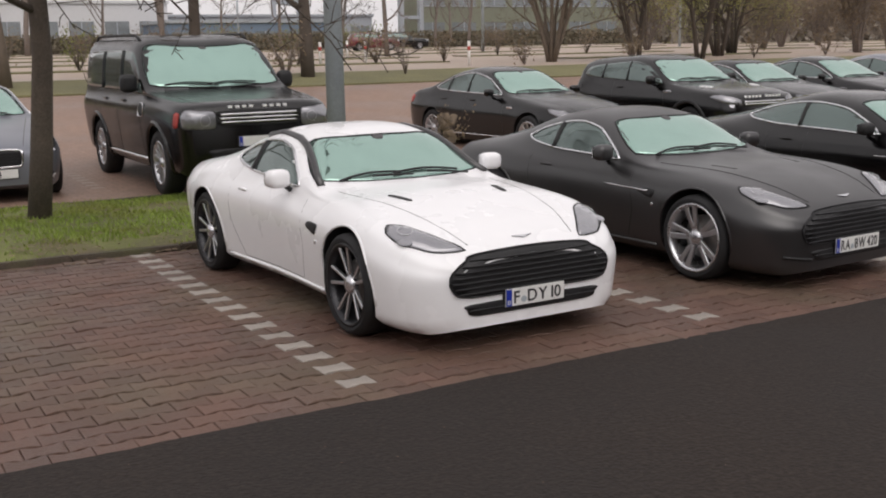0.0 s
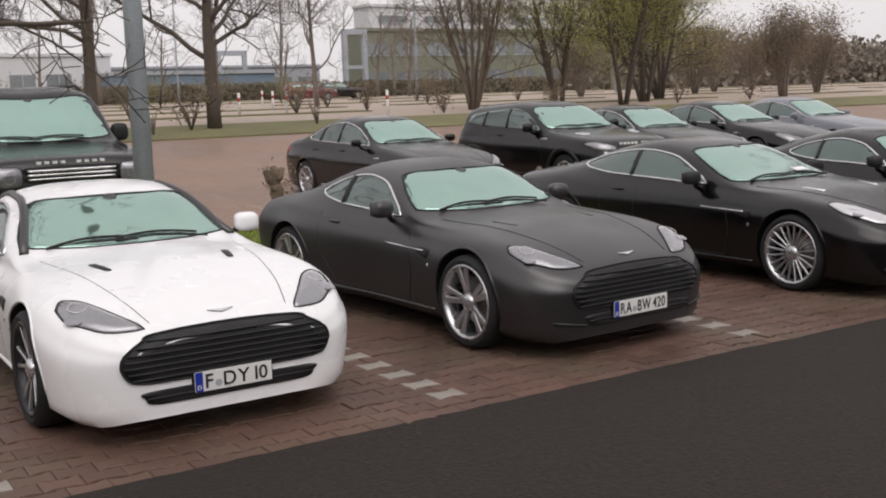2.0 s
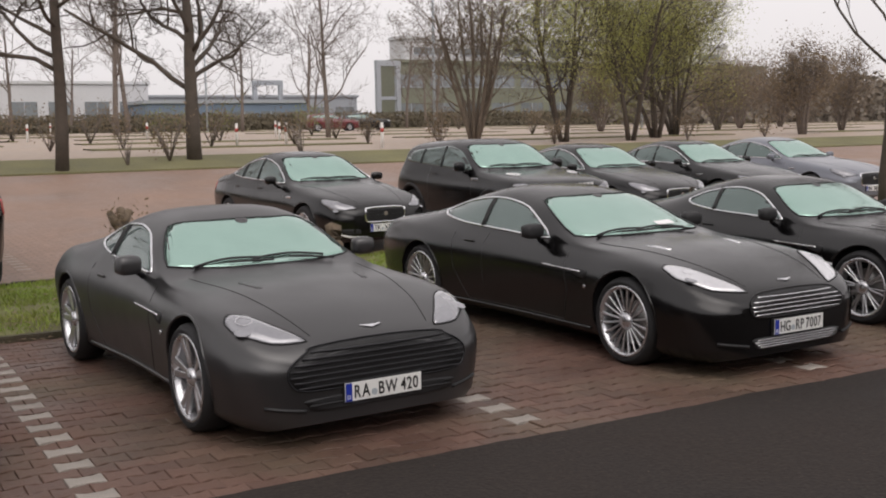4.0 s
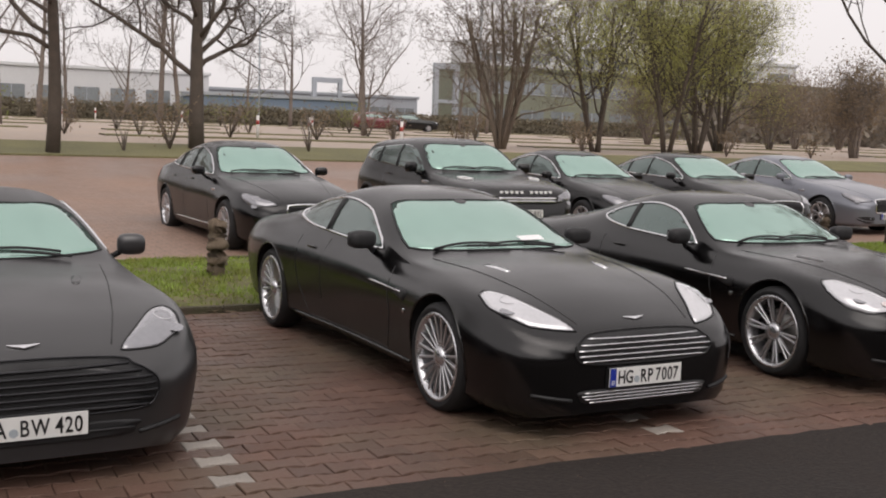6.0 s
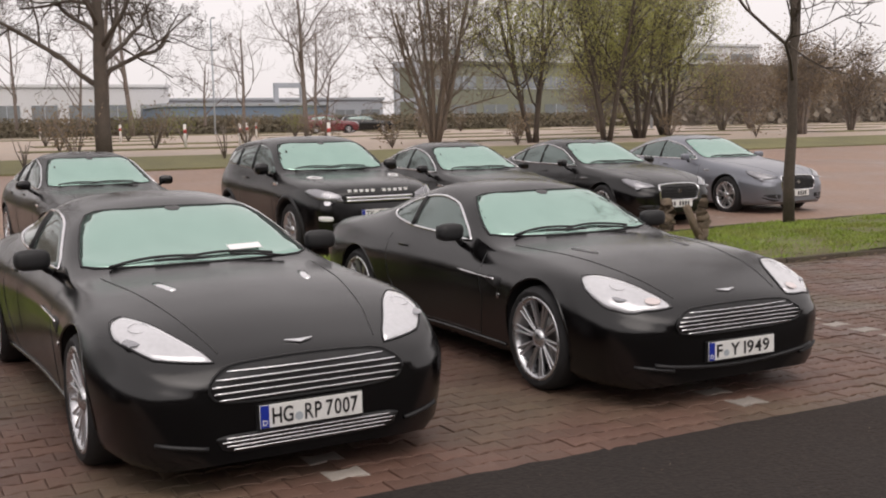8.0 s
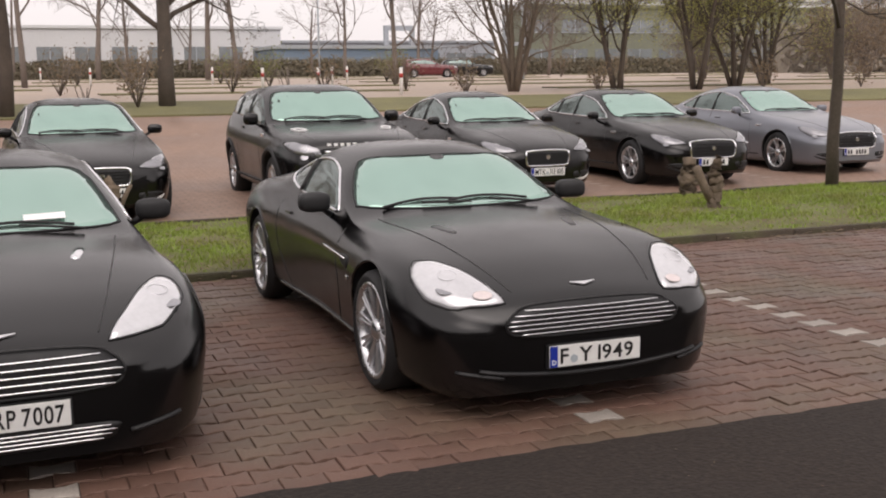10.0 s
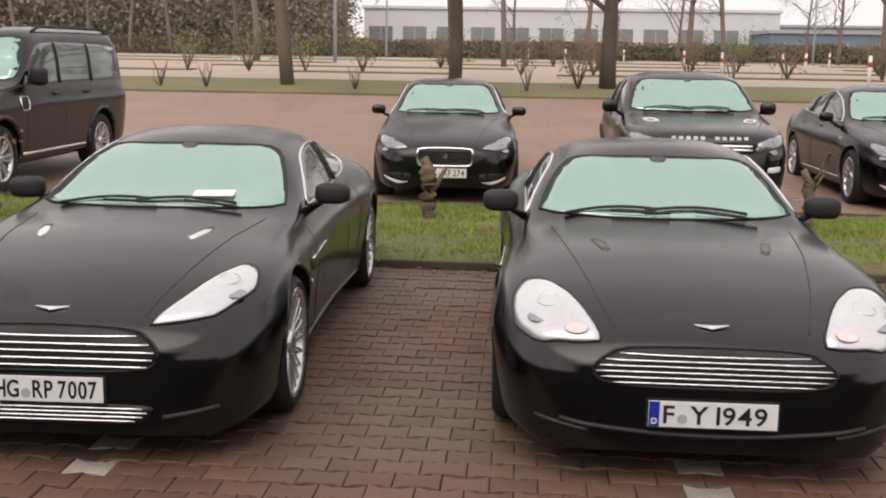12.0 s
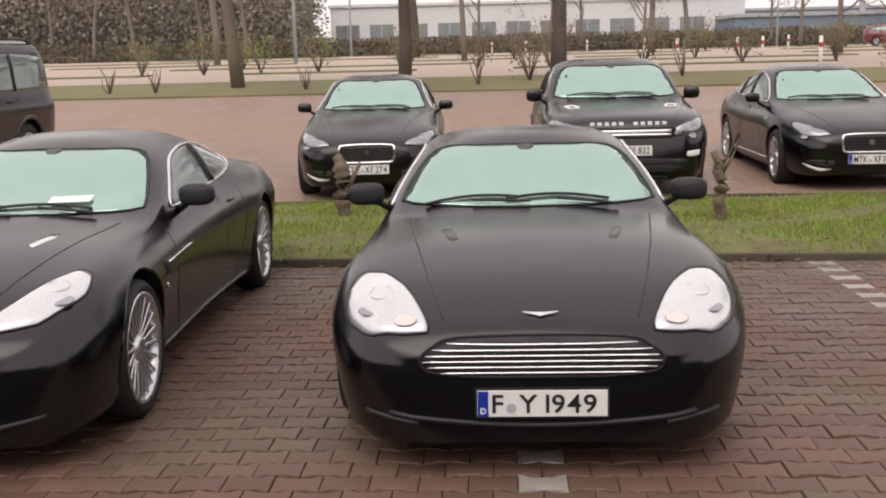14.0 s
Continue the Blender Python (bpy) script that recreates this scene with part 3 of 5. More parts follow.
def grille(name, shell, parent, outline, slats, mat_slat, mat_frame, back=0.006, slat_r=0.006, frame_r=0.006, material=None, label=""):
    """A mouth in the nose: dark back, frame and horizontal slats, all on the curved skin. The outline is (x, z) of one half, top to bottom."""
    pts = outline + [(-x, z) for x, z in reversed(outline)]
    loop3 = [tuple(shell.front(x, z)) for x, z in pts]
    g = patch(name, shell, loop3, back * 1.4, material or PLASTIC, parent, label, n=5)
    if mat_frame:
        trim("frame", shell, loop3, back * 1.4, frame_r, mat_frame, g, n=5)
    zs = [z for _, z in outline]
    top, low = max(zs), min(zs)
    order = sorted(outline, key=lambda p: p[1])
    for i in range(slats):
        z = low + (top - low) * (i + 0.7) / (slats + 0.4)
        w = float(np.interp(z, [p[1] for p in order], [p[0] for p in order])) * 0.985
        tube_part("slat", [shell.front(-w + 2 * w * k / 20, z, back * 1.4 + 0.005) for k in range(21)], slat_r, mat_slat, g)
    return g


def headlamp(shell, parent, outline, s, lens, centre, ring=0.048, amber=None):
    pts = mirrored(outline, s)
    h = patch("headlight", shell, pts, 0.004, lens, parent, "clear swept-back headlight", rings=6, bulge=0.022)
    trim("bezel", shell, pts, 0.002, 0.006, PLASTIC, h)
    loc, nor = shell.on((centre[0] * s, centre[1], centre[2]), 0.024)
    rot = nor.to_track_quat("Z", "Y").to_matrix().to_4x4()
    v, f = tube([(ring * math.cos(a), ring * math.sin(a), 0) for a in np.linspace(0, 2 * math.pi, 24, endpoint=False)], 0.0022, 6, True)
    r = part_mesh("lamp_ring", mesh_of("lamp_ring", v, f, LENS, True), h, "clear lamp ring")
    r.matrix_basis = Matrix.Translation(loc) @ rot
    loc, nor = shell.on((centre[0] * s + s * 0.035, centre[1] - 0.07, centre[2] - 0.055), 0.013)
    bm = bmesh.new()
    bmesh.ops.create_uvsphere(bm, u_segments=14, v_segments=8, radius=0.5)
    for q in bm.verts:
        q.co = Vector((q.co.x * 0.10, q.co.y * 0.085, q.co.z * 0.006))
    part("projector", bm, LENSG, h, "smoky projector lens", True).matrix_basis = Matrix.Translation(loc) @ rot
    if amber:
        loc, nor = shell.on((amber[0] * s, amber[1], amber[2]), 0.018)
        bm = bmesh.new()
        bmesh.ops.create_uvsphere(bm, u_segments=16, v_segments=8, radius=0.5)
        for q in bm.verts:
            q.co = Vector((q.co.x * 0.10, q.co.y * 0.07, q.co.z * 0.003))
        ob = part("indicator", bm, AMBER, h, "pale amber indicator", True)
        ob.matrix_basis = Matrix.Translation(loc) @ nor.to_track_quat("Z", "Y").to_matrix().to_4x4()
    return h


def wing_mirrors(shell, parent, paint, y, z, x, size=(0.235, 0.10, 0.115)):
    for s in (-1, 1):
        m = rounded_box_part("wing_mirror", (s * x, y, z), size, paint, parent, "wing mirror housing", 0.42, -8 * s)
        part("mirror_glass", boxed(-size[0] * 0.4, size[0] * 0.4, size[1] * 0.46, size[1] * 0.53, -size[2] * 0.36, size[2] * 0.36, 0.004), CHROME, m, "mirror glass")
        inner = shell.on((s * (x - 0.12), y + 0.08, z - 0.09), -0.02)[0]
        tube_part("mirror_arm", [inner, Vector((s * (x - 0.05), y + 0.01, z - 0.04))], 0.02, PLASTIC, parent, "black mirror arm")


def wipers(shell, parent, base_y, spread, z):
    for x0, x1 in ((-spread, -0.04), (-0.12, spread * 0.78)):
        pts = [shell.on((x0 + (x1 - x0) * k / 10, base_y + 0.03 + 0.05 * math.sin(math.pi * k / 10) + 0.02 * k / 10, z), 0.016)[0] for k in range(11)]
        w = tube_part("wiper", pts, 0.009, PLASTIC, parent, "black windscreen wiper")
        pts2 = [shell.on((x1 + (x0 - x1) * k / 6 * 0.6 + 0.05, base_y - 0.03 + 0.05 * k / 6, z), 0.022)[0] for k in range(7)]
        tube_part("wiper_arm", pts2, 0.008, PLASTIC, w)


def winged_badge(shell, parent, y, z):
    bm = bmesh.new()
    for s in (-1, 1):
        vs = [bm.verts.new(shell.on((s * a, y + b, z), 0.006)[0]) for a, b in ((0, -0.018), (0.02, -0.008), (0.075, 0.014), (0.07, 0.018), (0.02, 0.012), (0, 0.012))]
        bm.faces.new(vs if s > 0 else vs[::-1])
    r = bmesh.ops.extrude_face_region(bm, geom=list(bm.faces))
    for v in r["geom"]:
        if isinstance(v, bmesh.types.BMVert):
            v.co.z += 0.004
    return part("badge", bm, CHROME, parent, "small chrome winged badge")


def arches(shell, parent, r, cz, material, radius, name="arch_lip"):
    for yc in (shell.a1[1], shell.a1[4]):
        for s in (-1, 1):
            pts = [shell.side(yc + r * math.cos(a), cz + r * math.sin(a), s, -radius * 0.3) for a in np.linspace(radians(-12), radians(192), 30)]
            tube_part(name, pts, radius, material, parent)


def seams(shell, parent, lines, lift=-0.002, r=0.0045):
    for ln in lines:
        tube_part("panel_gap", [shell.on(p, lift)[0] for p in dense(ln)], r, INK, parent)


def screen_and_sides(shell, parent, cowl, top, bottom_w, top_w, dlo, split, glass_trim, bow=0.13):
    """Windscreen, side glass in two panes a side and its bright surround."""
    h = shell.high
    zc, zt_ = cowl[1] * h, top[1] * h
    line = [(-bottom_w, cowl[0] + bow, zc), (-bottom_w * 0.5, cowl[0] + bow * 0.25, zc), (0, cowl[0], zc), (bottom_w * 0.5, cowl[0] + bow * 0.25, zc), (bottom_w, cowl[0] + bow, zc),
            (top_w, top[0] + 0.03, zt_), (top_w * 0.5, top[0] - 0.01, zt_), (0, top[0] - 0.02, zt_), (-top_w * 0.5, top[0] - 0.01, zt_), (-top_w, top[0] + 0.03, zt_)]
    w = patch("windscreen", shell, line, 0.004, SCREEN, parent, "windscreen with the sky's pale green reflection put into its colour", rings=8)
    trim("windscreen_seal", shell, line, 0.002, 0.007, PLASTIC, w, "black rubber seal")
    mount = [(0.05 * math.cos(a), top[0] - 0.06 + 0.05 * math.sin(a), zt_) for a in np.linspace(0, 2 * math.pi, 6, endpoint=False)]
    patch("mirror_mount", shell, mount, 0.007, GREYP, w, "dark mirror mount behind the glass", rings=2, depth=0.005)
    for s in (-1, 1):
        loop3 = [tuple(shell.side(y, z * h, s)) for y, z in dlo]
        pane = patch("side_window", shell, loop3, 0.002, GLASS, parent, "dark side window glass", rings=6)
        if glass_trim:
            trim("window_trim", shell, loop3, 0.004, 0.011, glass_trim, pane, "bright chrome window surround")
        for y in split:
            lo = float(np.interp(y, [p[0] for p in dlo[: len(dlo) // 2]], [p[1] for p in dlo[: len(dlo) // 2]]))
            up = sorted(dlo[len(dlo) // 2:])
            hi = float(np.interp(y, [p[0] for p in up], [p[1] for p in up]))
            tube_part("window_pillar", [shell.side(y, (lo + (hi - lo) * k / 4) * h, s, 0.003) for k in range(5)], 0.022, PLASTIC, pane, "black window pillar")
    return w


def car(label, x, y, turn=0.0):
    ob = new("car")
    ob.empty_display_size = 0.3
    ob.matrix_basis = pose(x, y, 0, 0, 0, turn)
    return tagged(ob, label, "car")


def coupe(label, x, y, paint, kind, style, text, turn=0.0):
    """A low two-door grand tourer; kind is 'short', 'long' or 'four'."""
    c = car(label, x, y, turn)
    anchors = {"short": (0, 0.81, 1.42, 2.50, 3.41, 4.38), "long": (0, 0.86, 1.50, 2.65, 3.605, 4.71), "four": (0, 0.88, 1.46, 2.88, 3.87, 5.02)}[kind]
    high = {"short": 1.0, "long": 1.0, "four": 1.015}[kind]
    sh = Shell(COUPE, anchors, high, {"short": 1.0, "long": 1.0, "four": 1.01}[kind])
    wr = style[0]
    body_part(sh, c, paint, wr, wr + 0.035, "car body shell")
    for ax in (1, 4):
        for s in (-1, 1):
            put_wheel(c, s * (0.795 if ax == 1 else 0.81), anchors[ax], wr, style)
    arches(sh, c, wr + 0.04, wr + 0.012, paint, 0.010)
    m = sh.map_y
    bright = CHROME
    if kind == "four":
        dlo = [(m(1.86), 0.87), (m(2.3), 0.885), (m(2.9), 0.915), (m(3.25), 0.955), (m(3.36), 0.995), (m(3.1), 1.085), (m(2.75), 1.14), (m(2.45), 1.145), (m(2.2), 1.09)]
        split = [m(2.62)]
    else:
        dlo = [(m(1.86), 0.87), (m(2.2), 0.885), (m(2.7), 0.91), (m(3.02), 0.95), (m(3.14), 0.995), (m(2.95), 1.08), (m(2.68), 1.135), (m(2.45), 1.145), (m(2.2), 1.09)]
        split = [m(2.72)]
    screen_and_sides(sh, c, (anchors[2] + 0.04, 0.90), (m(2.13), 1.19), 0.69, 0.545, dlo, split, bright, 0.22)
    if paint is WHITE:
        for s in (-1, 1):
            tube_part("roof_pillar", [sh.on((s * a, m(b), z), 0.0)[0] for a, b, z in ((0.70, 1.64, 0.93), (0.67, 1.78, 1.0), (0.62, 1.95, 1.08), (0.57, 2.12, 1.15), (0.54, 2.3, 1.185), (0.53, 2.6, 1.2), (0.52, 2.9, 1.16))], 0.03, GREYP, c, "dark grey roof pillar")
    wipers(sh, c, anchors[2] + 0.10, 0.56, 0.92 * high)
    # nose
    if kind == "short":
        grille("grille", sh, c, [(0.40, 0.59), (0.48, 0.56), (0.585, 0.495), (0.60, 0.43), (0.555, 0.365), (0.40, 0.345)], 7, PLASTIC if paint is WHITE else ALLOYD, PLASTIC if paint is WHITE else ALLOYD, label="black mesh grille with horizontal bars", slat_r=0.007)
        grille("lower_intake", sh, c, [(0.46, 0.30), (0.49, 0.265), (0.41, 0.225)], 1, PLASTIC, None, label="black lower air intake")
        plate(sh, c, 0.31, text, wide=0.86 if paint is WHITE else 1.0)
        lamp = [(0.43, 0.13, 0.555), (0.54, 0.27, 0.655), (0.66, 0.44, 0.725), (0.75, 0.50, 0.735), (0.79, 0.44, 0.69), (0.76, 0.32, 0.62), (0.62, 0.18, 0.56)]
        centre, amber, lens = (0.70, 0.38, 0.67), None, LENSG
    elif kind == "long":
        grille("grille", sh, c, [(0.34, 0.58), (0.44, 0.545), (0.49, 0.50), (0.45, 0.45), (0.25, 0.43)], 6, CHROME, PLASTIC, label="dark grille with thin chrome bars", slat_r=0.0045)
        plate(sh, c, 0.322, text)
        tube_part("chin_lip", [sh.front(-0.62 + 1.24 * k / 24, 0.225 + 0.05 * abs(k / 12 - 1) ** 2, 0.004) for k in range(25)], 0.012, PLASTIC, c, "black chin lip")
        lamp = [(0.45, 0.11, 0.54), (0.49, 0.23, 0.625), (0.57, 0.39, 0.71), (0.67, 0.52, 0.755), (0.765, 0.545, 0.74), (0.81, 0.44, 0.675), (0.79, 0.28, 0.595), (0.67, 0.155, 0.535)]
        centre, amber, lens = (0.665, 0.33, 0.66), (0.545, 0.16, 0.575), LENS
    else:
        grille("grille", sh, c, [(0.34, 0.60), (0.45, 0.56), (0.49, 0.505), (0.45, 0.45), (0.26, 0.43)], 5, CHROME, PLASTIC, label="dark grille with chrome bars", slat_r=0.0055)
        grille("lower_grille", sh, c, [(0.41, 0.285), (0.45, 0.25), (0.37, 0.205)], 4, CHROME, None, label="lower grille with chrome bars", slat_r=0.0045)
        plate(sh, c, 0.352, text)
        lamp = [(0.43, 0.11, 0.565), (0.53, 0.29, 0.68), (0.63, 0.48, 0.76), (0.725, 0.61, 0.80), (0.79, 0.57, 0.765), (0.80, 0.42, 0.69), (0.67, 0.21, 0.595)]
        centre, amber, lens = (0.69, 0.42, 0.71), None, LENS
    for s in (-1, 1):
        headlamp(sh, c, lamp, s, lens, centre, amber=amber)
        # bonnet vents
        vy = m(1.02)
        vent = [(s * 0.36, vy - 0.10, 1), (s * 0.40, vy - 0.11, 1), (s * 0.445, vy + 0.09, 1), (s * 0.40, vy + 0.10, 1)]
        vent = [tuple(sh.bvh.ray_cast(Vector((a, b, 3)), Vector((0, 0, -1)))[0]) for a, b, _ in vent]
        patch("bonnet_vent", sh, vent, 0.003, PLASTIC if paint is WHITE else (CHROME if kind == "four" else GREYP), c, "bonnet air vent", rings=2, n=2)
        # side strake and vent behind the front wheel
        y0 = anchors[1] + wr + 0.10
        sv = [sh.side(y0 + a, 0.64 * high + b, s) for a, b in ((0, 0.03), (0.16, 0.035), (0.19, 0.0), (0.03, -0.04))]
        patch("side_vent", sh, [tuple(p) for p in sv], 0.003, PLASTIC, c, "black side vent", rings=2)
        if paint is not WHITE:
            tube_part("side_strake", [sh.side(y0 + 0.08 + 0.52 * k / 10, 0.655 * high + 0.015 * k / 10, s, 0.006) for k in range(11)], 0.007, CHROME, c, "thin chrome side strake")
        # lower side corners of the nose
        if paint is not WHITE:
            tube_part("corner_intake", [sh.front(s * (0.50 + 0.22 * k / 8), 0.235 + 0.03 * k / 8, 0.002) for k in range(9)], 0.012, PLASTIC, c, "black corner intake")
        door0, door1, sill = y0 + 0.32, m(2.95), 0.24
        seams(sh, c, [[sh.side(door0, 0.80, s), sh.side(door0 - 0.06, 0.5, s), sh.side(door0 + 0.02, sill, s), sh.side(door1 - 0.25, sill, s), sh.side(door1 - 0.05, 0.5, s), sh.side(door1, 0.84, s)],
                      [(s * 0.40, 0.13, 0.64), (s * 0.47, 0.4, 0.75), (s * 0.56, 0.9, 0.86), (s * 0.64, anchors[2], 0.93)]], -0.003 if paint is WHITE else -0.001)
        if kind == "four":
            seams(sh, c, [[sh.side(m(2.5), 0.86, s), sh.side(m(2.5), 0.4, s)]])
        rounded_box_part("door_handle", tuple(sh.side(m(2.7), 0.77 * high, s, 0.004)), (0.02, 0.16, 0.022), paint, c, "flush door handle")
        tube_part("sill_line", [sh.side(anchors[1] + wr + 0.1 + (anchors[4] - anchors[1] - 2 * wr - 0.2) * k / 20, 0.215, s, 0.0) for k in range(21)], 0.014, paint, c)
        rounded_box_part("fender_badge", tuple(sh.side(y0 + 0.02, 0.55, s, 0.003)), (0.008, 0.03, 0.03), CHROME, c, "tiny chrome badge")
    wing_mirrors(sh, c, WHITE if paint is WHITE else (GREYP if paint is GREYP else PLASTIC), m(1.90), 0.93 * high, 0.915, (0.175, 0.13, 0.135) if kind == "short" else (0.205, 0.12, 0.125))
    winged_badge(sh, c, 0.11, 0.66 * high)
    # rear lamps and rear glass
    rg = [(-0.5, m(3.05), 1.2), (0.5, m(3.05), 1.2), (0.52, m(3.85), 0.95), (-0.52, m(3.85), 0.95)]
    patch("rear_window", sh, rg, 0.003, GLASS, c, "dark rear window")
    if kind == "four":
        pl = [sh.on((a, b, 0.98 * high), 0.02)[0] for a, b in ((0.18, m(1.63)), (0.40, m(1.66)), (0.40, m(1.72)), (0.18, m(1.69)))]
        bm = bmesh.new()
        bm.faces.new([bm.verts.new(p) for p in pl])
        r = bmesh.ops.extrude_face_region(bm, geom=list(bm.faces))
        for v in r["geom"]:
            if isinstance(v, bmesh.types.BMVert):
                v.co.z += 0.003
        part("parking_note", bm, FLAT_WHITE, c, "white paper note behind the windscreen")
    return c


def saloon(label, x, y, paint, big, text, turn=0.0, lower_chrome=True):
    """A four-door saloon with a chrome-framed grille; big makes the longer model."""
    c = car(label, x, y, turn)
    anchors = (0, 0.90, 1.55, 2.8, 3.81, 4.96) if not big else (0, 0.92, 1.6, 2.95, 3.95, 5.12)
    sh = Shell(SEDAN, anchors, 1.0, 1.01 if big else 1.0)
    style = (0.345, 0.245, 10, 0, 0.035, "alloy", "alloy") if not big else (0.35, 0.25, 5, 12, 0.03, "alloy", "alloy")
    body_part(sh, c, paint, 0.345, 0.385, "car body shell")
    for ax in (1, 4):
        for s in (-1, 1):
            put_wheel(c, s * 0.79, anchors[ax], 0.345, style)
    arches(sh, c, 0.39, 0.357, paint, 0.010)
    m = sh.map_y
    dlo = [(m(1.75), 1.0), (m(2.4), 1.015), (m(3.2), 1.035), (m(3.7), 1.06), (m(3.86), 1.10), (m(3.55), 1.24), (m(3.1), 1.335), (m(2.75), 1.355), (m(2.25), 1.25)]
    screen_and_sides(sh, c, (anchors[2] + 0.02, 1.03), (m(2.32), 1.39), 0.68, 0.555, dlo, [m(2.78), m(3.42)], CHROME)
    wipers(sh, c, anchors[2] + 0.06, 0.56, 1.05)
    gw, g0, g1 = (0.33, 0.47, 0.665) if not big else (0.40, 0.45, 0.69)
    g = grille("grille", sh, c, [(gw * 0.85, g1), (gw, g1 - 0.05), (gw * 0.98, g0 + 0.05), (gw * 0.82, g0)], 5, ALLOYD, CHROME, frame_r=0.016, label="black mesh grille in a chrome frame")
    bm = bmesh.new()
    ctr = sh.front(0, (g0 + g1) / 2 + 0.02, 0.02)
    bmesh.ops.create_cone(bm, cap_ends=True, segments=20, radius1=0.04, radius2=0.034, depth=0.018, matrix=Matrix.Translation(ctr) @ Matrix.Rotation(radians(90), 4, "X"))
    part("grille_badge", bm, CHROME, g, "round chrome badge")
    plate(sh, c, 0.385, text)
    for s in (-1, 1):
        lamp = [(0.43, 0.10, 0.625), (0.56, 0.20, 0.70), (0.70, 0.38, 0.77), (0.79, 0.50, 0.80), (0.81, 0.42, 0.74), (0.74, 0.24, 0.65), (0.58, 0.12, 0.615)]
        h = headlamp(sh, c, lamp, s, LENSG, (0.66, 0.26, 0.695), 0.05)
        # With lower_chrome, flat white paints the sky reflection of the chrome blade.
        drl = [tuple(sh.front(s * a, z)) for a, z in ((0.44, 0.275), (0.60, 0.29), (0.735, 0.335), (0.70, 0.30), (0.56, 0.25))]
        patch("lower_trim", sh, drl, 0.008, FLAT_WHITE if lower_chrome else PLASTIC, c, "bumper blade, the chrome's sky reflection put in as flat colour", rings=2)
        intake = [tuple(sh.front(s * a, z)) for a, z in ((0.42, 0.37), (0.62, 0.38), (0.72, 0.36), (0.60, 0.31), (0.42, 0.30))]
        patch("corner_intake", sh, intake, 0.003, PLASTIC, c, "black corner intake", rings=2)
        rounded_box_part("fender_vent", tuple(sh.side(anchors[1] + 0.52, 0.80, s, 0.003)), (0.012, 0.17, 0.03), CHROME, c, "chrome wing vent")
        for yy in (2.55, 3.45):
            rounded_box_part("door_handle", tuple(sh.side(m(yy), 0.90, s, 0.008)), (0.025, 0.17, 0.025), paint, c, "door handle")
        tube_part("sill_trim", [sh.side(anchors[1] + 0.5 + (anchors[4] - anchors[1] - 1.0) * k / 20, 0.30, s, 0.002) for k in range(21)], 0.011, CHROME if not big else PLASTIC, c, "bright sill strip")
        seams(sh, c, [[sh.side(m(1.62), 0.92, s), sh.side(m(1.58), 0.30, s)], [sh.side(m(2.78), 0.98, s), sh.side(m(2.76), 0.30, s)], [sh.side(m(3.6), 1.0, s), sh.side(m(3.48), 0.45, s)],
                      [(s * 0.36, 0.10, 0.70), (s * 0.45, 0.5, 0.84), (s * 0.66, anchors[2], 0.99)]])
        tail = [tuple(sh.on((s * a, anchors[5] - b, z))[0]) for a, b, z in ((0.80, 0.35, 0.95), (0.70, 0.05, 0.95), (0.72, 0.05, 0.80), (0.84, 0.30, 0.82))]
        patch("tail_light", sh, tail, 0.004, POSTRED, c, "red tail light", rings=2)
    wing_mirrors(sh, c, paint, m(1.90), 1.045, 0.955, (0.19, 0.11, 0.125))
    patch("rear_window", sh, [(-0.52, m(3.5), 1.38), (0.52, m(3.5), 1.38), (0.55, m(4.2), 1.13), (-0.55, m(4.2), 1.13)], 0.003, GLASS, c, "dark rear window")
    return c


def bar_lettering(sh, parent, z, width, count, h=0.035):
    """Unlettered maker's name: a row of small bright bars."""
    for i in range(count):
        if count > 8 and i == count // 2:
            continue
        x = -width / 2 + width * i / (count - 1)
        p = sh.front(x, z, 0.008)
        part("name_bar", boxed(-width / count * 0.32, width / count * 0.32, -0.006, 0.02, -h / 2, h / 2), FLAT_WHITE, parent).matrix_basis = pose(*p)


